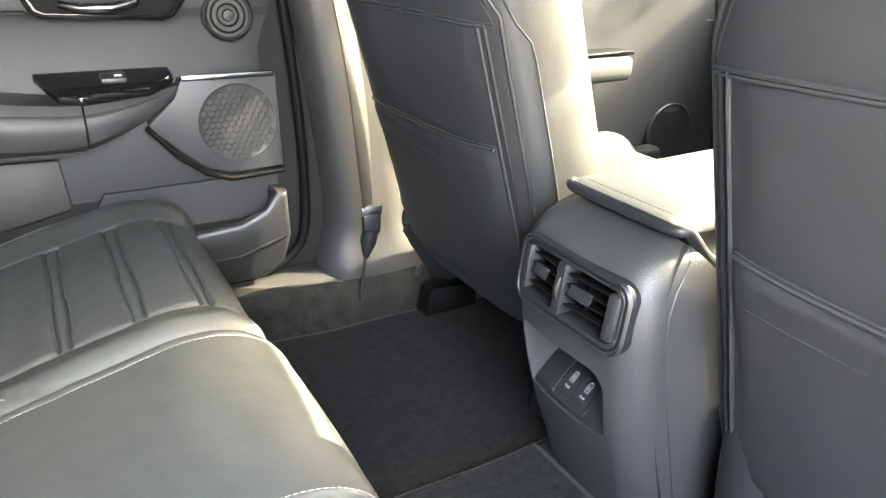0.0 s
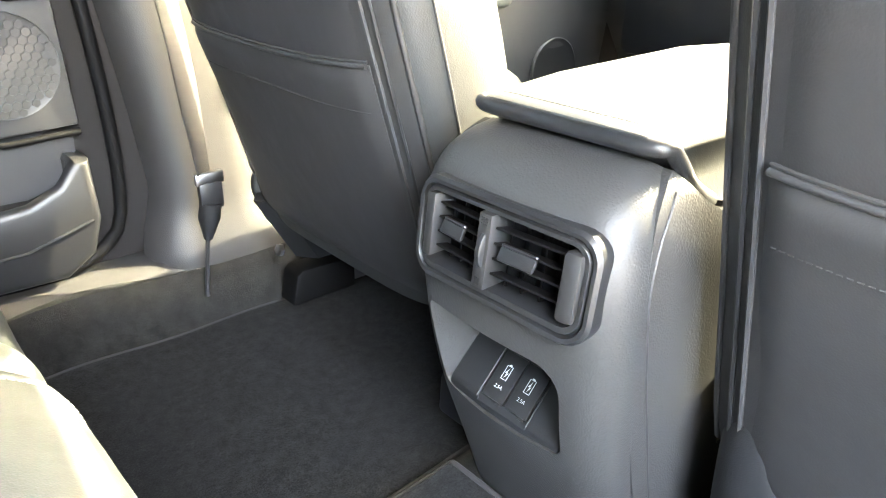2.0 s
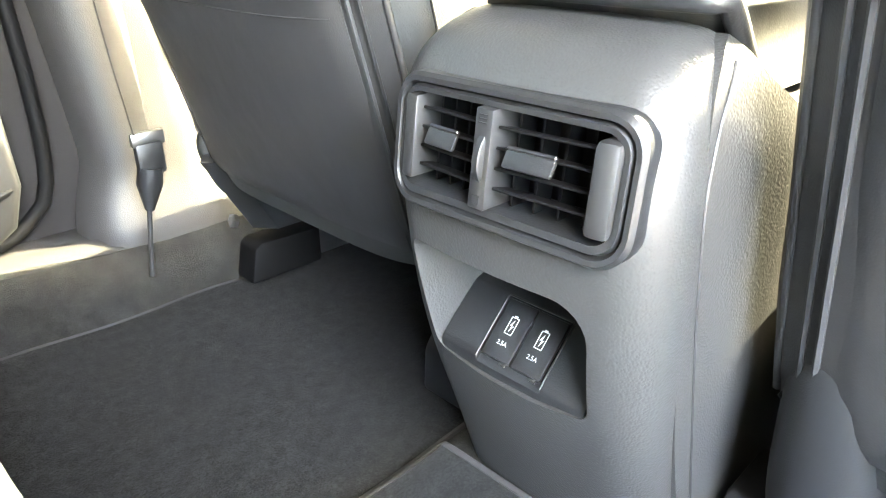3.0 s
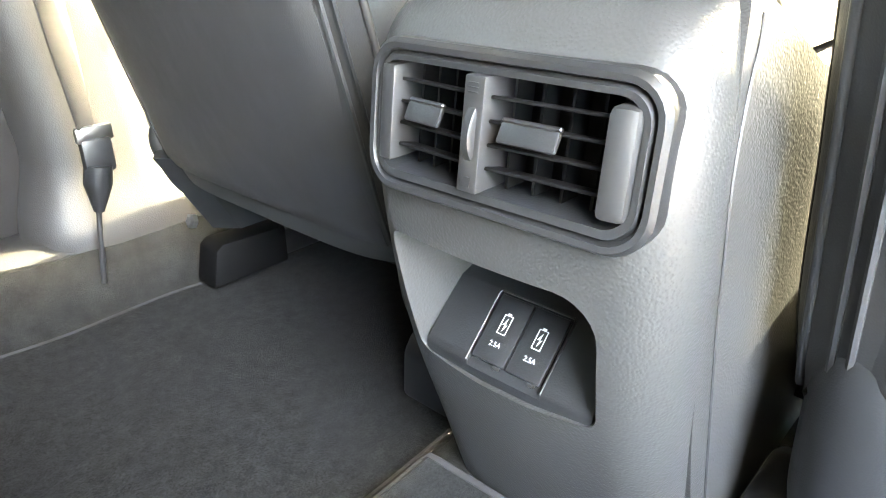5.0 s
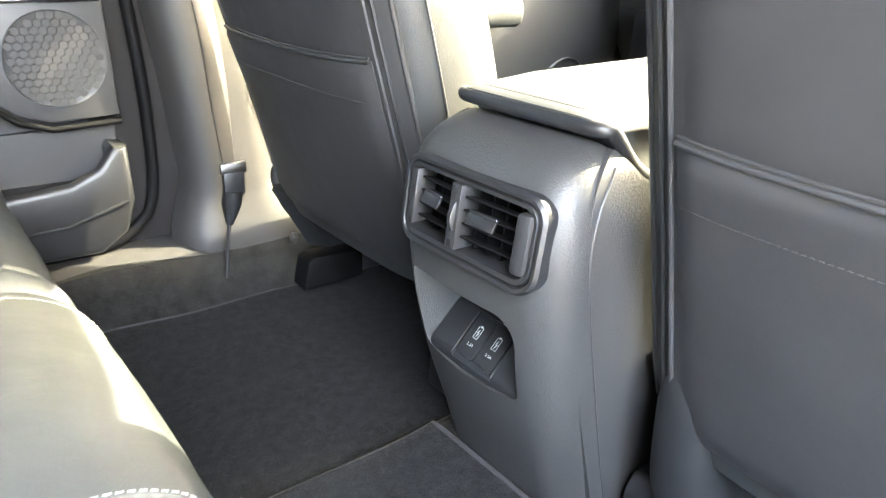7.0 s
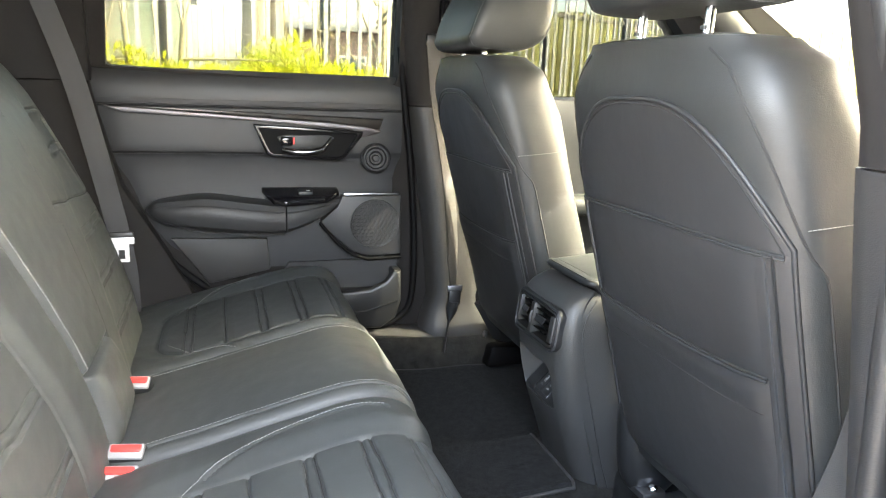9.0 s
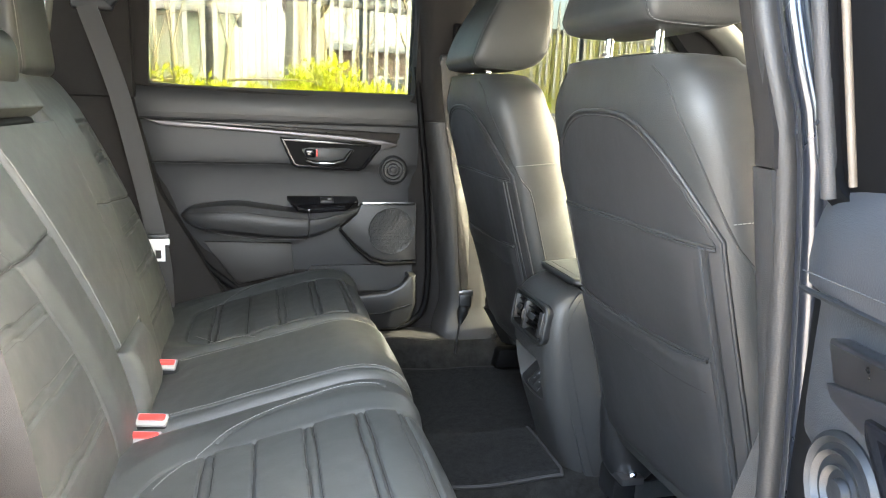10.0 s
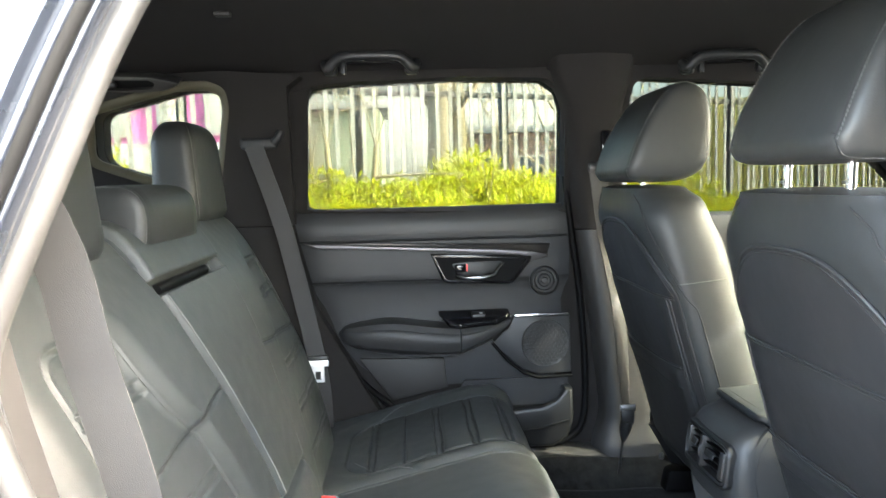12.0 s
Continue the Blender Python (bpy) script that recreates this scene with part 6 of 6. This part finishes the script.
def ceiling_bits():
    solo("ceiling_clip", box((-0.905, 0.285, roof_height(-0.905, 0.285) - 0.004), (0.034, 0.020, 0.010), 0.004, 3), PILLAR, "small grey clip on the headliner", "clip")
    t = thing("ceiling_belt_holder", (-1.16, 0.56, 1.50), "grey ceiling holder for the middle belt", "belt holder")
    m = pose(-1.185, 0.575, 1.462, 32, 2, -4)
    shell = filleted([(-0.105, -0.016), (-0.100, 0.012), (-0.06, 0.022), (0.03, 0.022), (0.112, 0.006), (0.06, -0.014), (0.0, -0.020)], 0.008)
    mouth = filleted([(-0.088, -0.012), (-0.084, 0.010), (-0.05, 0.014), (0.030, 0.014), (0.046, 0.004), (0.030, -0.009), (-0.03, -0.014)], 0.008)
    part("dish", moved(cut(prism(shell, -0.014, 0.020, bevel=0.003), prism(mouth, -0.05, 0.004)), m), PILLAR, t)
    part("slot", moved(prism(mouth, 0.002, 0.010), m), FIN, t)
    part("tongue", box((-0.070, -0.008, -0.001), (0.030, 0.014, 0.016), 0.006, 3, m), SATIN, t, "satin steel belt tongue")
    solo("airbag_tag", box((-0.93, 0.612, 1.405), (0.030, 0.004, 0.014), 0.001), SOFT, "small embossed pillar tag", "tag")


ceiling_bits()


# ---- outdoors ----
rng = random.Random(7)


FENCE_TURN = radians(21.3)


def fence_y(x):
    return 6.21 + math.tan(FENCE_TURN) * x


def fence():
    """Palisade that runs askew to the car."""
    f = thing("palisade_fence", (0, fence_y(0), 0), "tall galvanised steel palisade fence", "fence")
    pale = prism([(-0.022, 0.12), (-0.010, 0.12), (0.010, 0.12), (0.022, 0.12), (0.022, 2.30), (0.009, 2.40), (0, 2.46), (-0.009, 2.40), (-0.022, 2.30)], -0.006, 0.004)
    back = Matrix.Translation((0, -fence_y(0), 0))
    for i in range(170):
        x = -9.5 + 0.122 * i + rng.uniform(-0.004, 0.004)
        ob = part("pale", pale, GALV, f)
        ob.location = (x, fence_y(x), rng.uniform(-0.015, 0.015))
        ob.matrix_parent_inverse = back
        ob.rotation_euler = (0, radians(rng.uniform(-0.8, 0.8)), FENCE_TURN)
    along = Matrix.Translation((0, fence_y(0), 0)) @ Matrix.Rotation(FENCE_TURN, 4, "Z")
    for z in (0.45, 2.09):
        part("rail", moved(box((0.9, 0.03, z), (22.0, 0.045, 0.055), 0.004), along), BLACKPOST, f, "black angle rail")
    for k in range(-5, 7):
        part("post", moved(box(((-0.99 + 1.53 * k) / math.cos(FENCE_TURN), 0.09, 1.28), (0.09, 0.08, 2.56), 0.008), along), BLACKPOST, f, "black square fence post")


fence()


def leaf_shoot(r, p, way, length, count, verts, faces):
    """Leaves set alternately along a short arching shoot."""
    side = way.orthogonal().normalized()
    for i in range(count):
        u = (i + 0.6) / count
        q = p + way * (length * u) + Vector((0, 0, -0.35 * length * u * u))
        turn = i * 2.4 + r.uniform(-0.5, 0.5)
        out = (Matrix.Rotation(turn, 3, way) @ side + way * 0.7 + Vector((0, 0, 0.25))).normalized()
        w = out.cross(Vector((r.uniform(-0.5, 0.5), r.uniform(-0.5, 0.5), 1))).normalized()
        lift = out.cross(w)
        size = r.uniform(0.040, 0.080)
        n = len(verts)
        verts += [q, q + out * size * 0.45 + w * size * 0.19 + lift * size * 0.05, q + out * size - lift * size * 0.10, q + out * size * 0.45 - w * size * 0.19 + lift * size * 0.05]
        faces += [(n, n + 1, n + 2), (n, n + 2, n + 3)]


def bush(cx, cy, rx, ry, top, shoots, seed, label="leafy bright yellow-green shrub in front of the fence"):
    r = random.Random(seed)
    b = thing("bush", (cx, cy, 0), label, "shrub", "shrubs")
    verts, faces = [], []
    for _ in range(shoots):
        a, q = r.uniform(0, 2 * math.pi), math.sqrt(r.random())
        px, py = cx + rx * q * math.cos(a), cy + ry * q * math.sin(a)
        h = top * math.sqrt(max(0.05, 1 - 0.75 * q ** 2)) * (0.92 + 0.22 * noise.noise((px * 2.1, py * 2.1, seed)))
        pz = max(0.08, h * (r.random() ** 0.30) - 0.10)
        way = Vector((math.cos(a) * q + r.gauss(0, 0.45), math.sin(a) * q + r.gauss(0, 0.45) - 0.25, r.uniform(0.3, 1.2))).normalized()
        leaf_shoot(r, Vector((px, py, pz)), way, r.uniform(0.12, 0.26), r.randint(6, 9), verts, faces)
    me = bpy.data.meshes.new("leaves")
    me.from_pydata([tuple(v) for v in verts], [], faces)
    tagged(part("leaves", me, LEAF, b), kind="stuff")
    stems = []
    for _ in range(int(8 + rx * 8)):
        a, q = r.uniform(0, 2 * math.pi), r.random() ** 0.6
        x, y = cx + rx * q * math.cos(a), cy + ry * q * math.sin(a)
        h = top * r.uniform(0.6, 1.0)
        stems.append(tube([(x, y, 0), (x + r.uniform(-0.1, 0.1), y, h * 0.5), (x + r.uniform(-0.3, 0.3), y + r.uniform(-0.2, 0.2), h)], [0.012, 0.008, 0.003], 5))
    tagged(part("stems", joined(*stems), BARK, b), kind="stuff")


bush(-0.10, 5.25, 0.55, 0.50, 1.60, 1700, 11)
bush(0.55, 5.45, 0.60, 0.50, 1.52, 1600, 12)
bush(1.30, 5.80, 0.80, 0.50, 1.46, 1500, 18)
bush(2.20, 6.10, 0.80, 0.50, 1.32, 900, 13)
bush(3.20, 6.50, 0.90, 0.50, 1.10, 700, 16)
bush(-0.75, 4.90, 0.60, 0.45, 1.46, 1200, 14)
bush(-1.40, 4.70, 0.60, 0.45, 1.50, 1200, 15)
bush(-2.10, 4.40, 0.60, 0.40, 1.42, 1000, 17)
bush(-2.90, 4.30, 0.45, 0.40, 1.62, 800, 19)
bush(-0.40, 4.55, 1.00, 0.40, 1.14, 1100, 21)
bush(0.80, 4.85, 1.10, 0.40, 1.20, 1200, 23)


def saplings():
    """Bare, pale, straggling stems between the shrubs and the fence."""
    for i in range(22):
        x = -3.2 + 0.27 * i + rng.uniform(-0.15, 0.15)
        y = fence_y(x) - rng.uniform(0.25, 0.6)
        t = thing("sapling", (x, y, 0), "bare pale straggling sapling beside the fence", "sapling", "saplings")
        h = rng.uniform(1.5, 3.2)
        lean = rng.uniform(-0.5, 0.5)
        trunk = [(x, y, 0), (x + lean * 0.3, y, h * 0.35), (x + lean * 0.5, y, h * 0.7), (x + lean, y, h)]
        part("trunk", tube(spline(trunk, 14), [0.010 - 0.0006 * k for k in range(14)], 6), BARK, t)
        limbs = []
        for k in range(10):
            u = rng.uniform(0.25, 0.95)
            bx, bz = x + lean * u, h * u
            dx, dz = rng.uniform(-0.7, 0.7), rng.uniform(0.1, 0.7)
            limbs.append(tube(spline([(bx, y, bz), (bx + dx * 0.5, y + rng.uniform(-0.1, 0.1), bz + dz * 0.3), (bx + dx, y + rng.uniform(-0.2, 0.2), bz + dz)], 8), [0.0048 - 0.0005 * j for j in range(8)], 5))
        tagged(part("limbs", joined(*limbs), BARK, t), kind="stuff")


saplings()


def pollard(x, y, h, lean, arm, arm_rise):
    """A short pale cut stem with one arching branch and a few twigs."""
    t = thing("pollard_stem", (x, y, 0), "pale cut stem with an arching bare branch", "stem", "cut stems")
    part("trunk", tube(spline([(x, y, 0), (x + lean * 0.3, y, h * 0.4), (x + lean * 0.6, y, h * 0.75), (x + lean, y, h)], 14), [0.034 - 0.0009 * k for k in range(14)], 8), BARK, t)
    bx, bz = x + lean * 0.72, h * 0.82
    part("branch", tube(spline([(bx, y, bz), (bx + arm * 0.4, y - 0.05, bz + arm_rise * 0.8), (bx + arm * 0.8, y - 0.08, bz + arm_rise), (bx + arm, y - 0.1, bz + arm_rise * 0.85)], 14), [0.016 - 0.0009 * k for k in range(14)], 6), BARK, t)
    for k in range(3):
        dx, dz = rng.uniform(-0.35, 0.35), rng.uniform(0.25, 0.8)
        part("twig", tube(spline([(x + lean, y, h - 0.03), (x + lean + dx * 0.4, y, h + dz * 0.6), (x + lean + dx, y, h + dz)], 8), [0.009 - 0.0009 * j for j in range(8)], 5), BARK, t)


pollard(-1.16, 4.75, 1.50, -0.05, -0.40, -0.02)
pollard(-0.90, 4.85, 1.52, 0.10, 0.70, 0.02)
pollard(-1.45, 4.80, 1.42, 0.10, 0.32, 0.10)


def bare_tree(x, y, h, r0, seed):
    r = random.Random(seed)
    t = thing("bare_tree", (x, y, 0), "tall bare tree behind the fence", "tree", "bare trees")
    part("trunk", tube(spline([(x, y, 0), (x + 0.1, y, h * 0.3), (x - 0.05, y, h * 0.6), (x + 0.2, y, h)], 16), [r0 * (1 - 0.055 * k) for k in range(16)], 10), BARK, t)
    limbs = []
    for _ in range(12):
        u = r.uniform(0.2, 0.95)
        a = r.uniform(0, 2 * math.pi)
        l = r.uniform(0.8, 2.2) * (1.1 - u * 0.6)
        p0 = Vector((x, y, h * u))
        end = p0 + Vector((math.cos(a) * l, math.sin(a) * l, l * r.uniform(0.4, 1.1)))
        mid = (p0 + end) / 2 + Vector((0, 0, -0.12))
        limbs.append(tube(spline([p0, mid, end], 8), [r0 * 0.32 * (1 - 0.11 * k) for k in range(8)], 5))
        for _ in range(4):
            q = mid.lerp(end, r.random())
            e2 = q + Vector((r.uniform(-0.6, 0.6), r.uniform(-0.6, 0.6), r.uniform(0.1, 0.7)))
            limbs.append(tube([q, (q + e2) / 2 + Vector((0, 0, -0.04)), e2], [0.014, 0.009, 0.004], 4))
    tagged(part("limbs", joined(*limbs), BARK, t), kind="stuff")


bare_tree(-0.22, 7.9, 7.0, 0.19, 3)
bare_tree(0.06, 8.5, 6.5, 0.15, 7)
bare_tree(1.55, 8.9, 6.0, 0.07, 5)


def building(name, x0, x1, y, z, depth, mat, label, rows=(), doors=()):
    b = thing(name, ((x0 + x1) / 2, y, 0), label, "building")
    part("wall", box(((x0 + x1) / 2, y + depth / 2, z / 2), (x1 - x0, depth, z), 0.02), mat, b)
    part("roof", box(((x0 + x1) / 2, y + depth / 2, z + 0.1), (x1 - x0 + 0.4, depth + 0.4, 0.2), 0.02), GALV, b)
    n = int((x1 - x0) / 0.9)
    ribs = [box((x0 + (i + 0.5) * (x1 - x0) / n, y - 0.015, z / 2), (0.05, 0.03, z - 0.1)) for i in range(n)]
    tagged(part("cladding_rib", joined(*ribs), mat, b), kind="stuff")
    for wx, wz, ww, wh in rows:
        w = part("window", box((wx, y - 0.03, wz), (ww, 0.05, wh), 0.01), DARKGLASS, b)
        part("frame", cut(box((wx, y - 0.05, wz), (ww + 0.14, 0.06, wh + 0.14)), box((wx, y - 0.05, wz), (ww, 0.2, wh))), WHITEWALL, w)
    return b


building("warehouse", -7.5, 5.5, 24.0, 4.6, 8.0, WHITEWALL, "white clad warehouse beyond the fence")
building("site_cabin", -3.8, -1.2, 17.0, 3.05, 3.0, GREENWALL, "grey-green site cabin behind the fence")
building("brick_unit", 1.2, 5.2, 19.0, 2.5, 4.0, BRICK, "low brown brick unit with small windows", [(1.9 + 1.1 * i, 1.45, 0.7, 0.7) for i in range(3)])
unit = building("pink_unit", -14.0, -4.3, 15.0, 3.45, 5.0, PINK, "magenta panelled unit with white panels beyond the fence")
part("plinth", box((-9.15, 14.93, 1.1), (9.7, 0.10, 2.2), 0.01), WHITEWALL, unit, "white lower wall")
for k in range(9):
    part("panel", box((-13.2 + 1.05 * k, 14.93, 2.85), (0.42, 0.08, 1.0), 0.01), WHITEWALL, unit, "white wall panel")


def hoarding():
    h = thing("yellow_hoarding", (9.0, 9.5, 0), "yellow board hoarding behind the fence", "hoarding")
    for i in range(60):
        ob = box((2.9 + 0.24 * i, 9.2, 1.15), (0.225, 0.03, 2.3 + 0.02 * (i % 3)), 0.004)
        part("board", ob, YELLOW, h)
    for z in (0.5, 1.8):
        part("rail", box((10.0, 9.25, z), (14.4, 0.06, 0.09)), GALV, h)


hoarding()
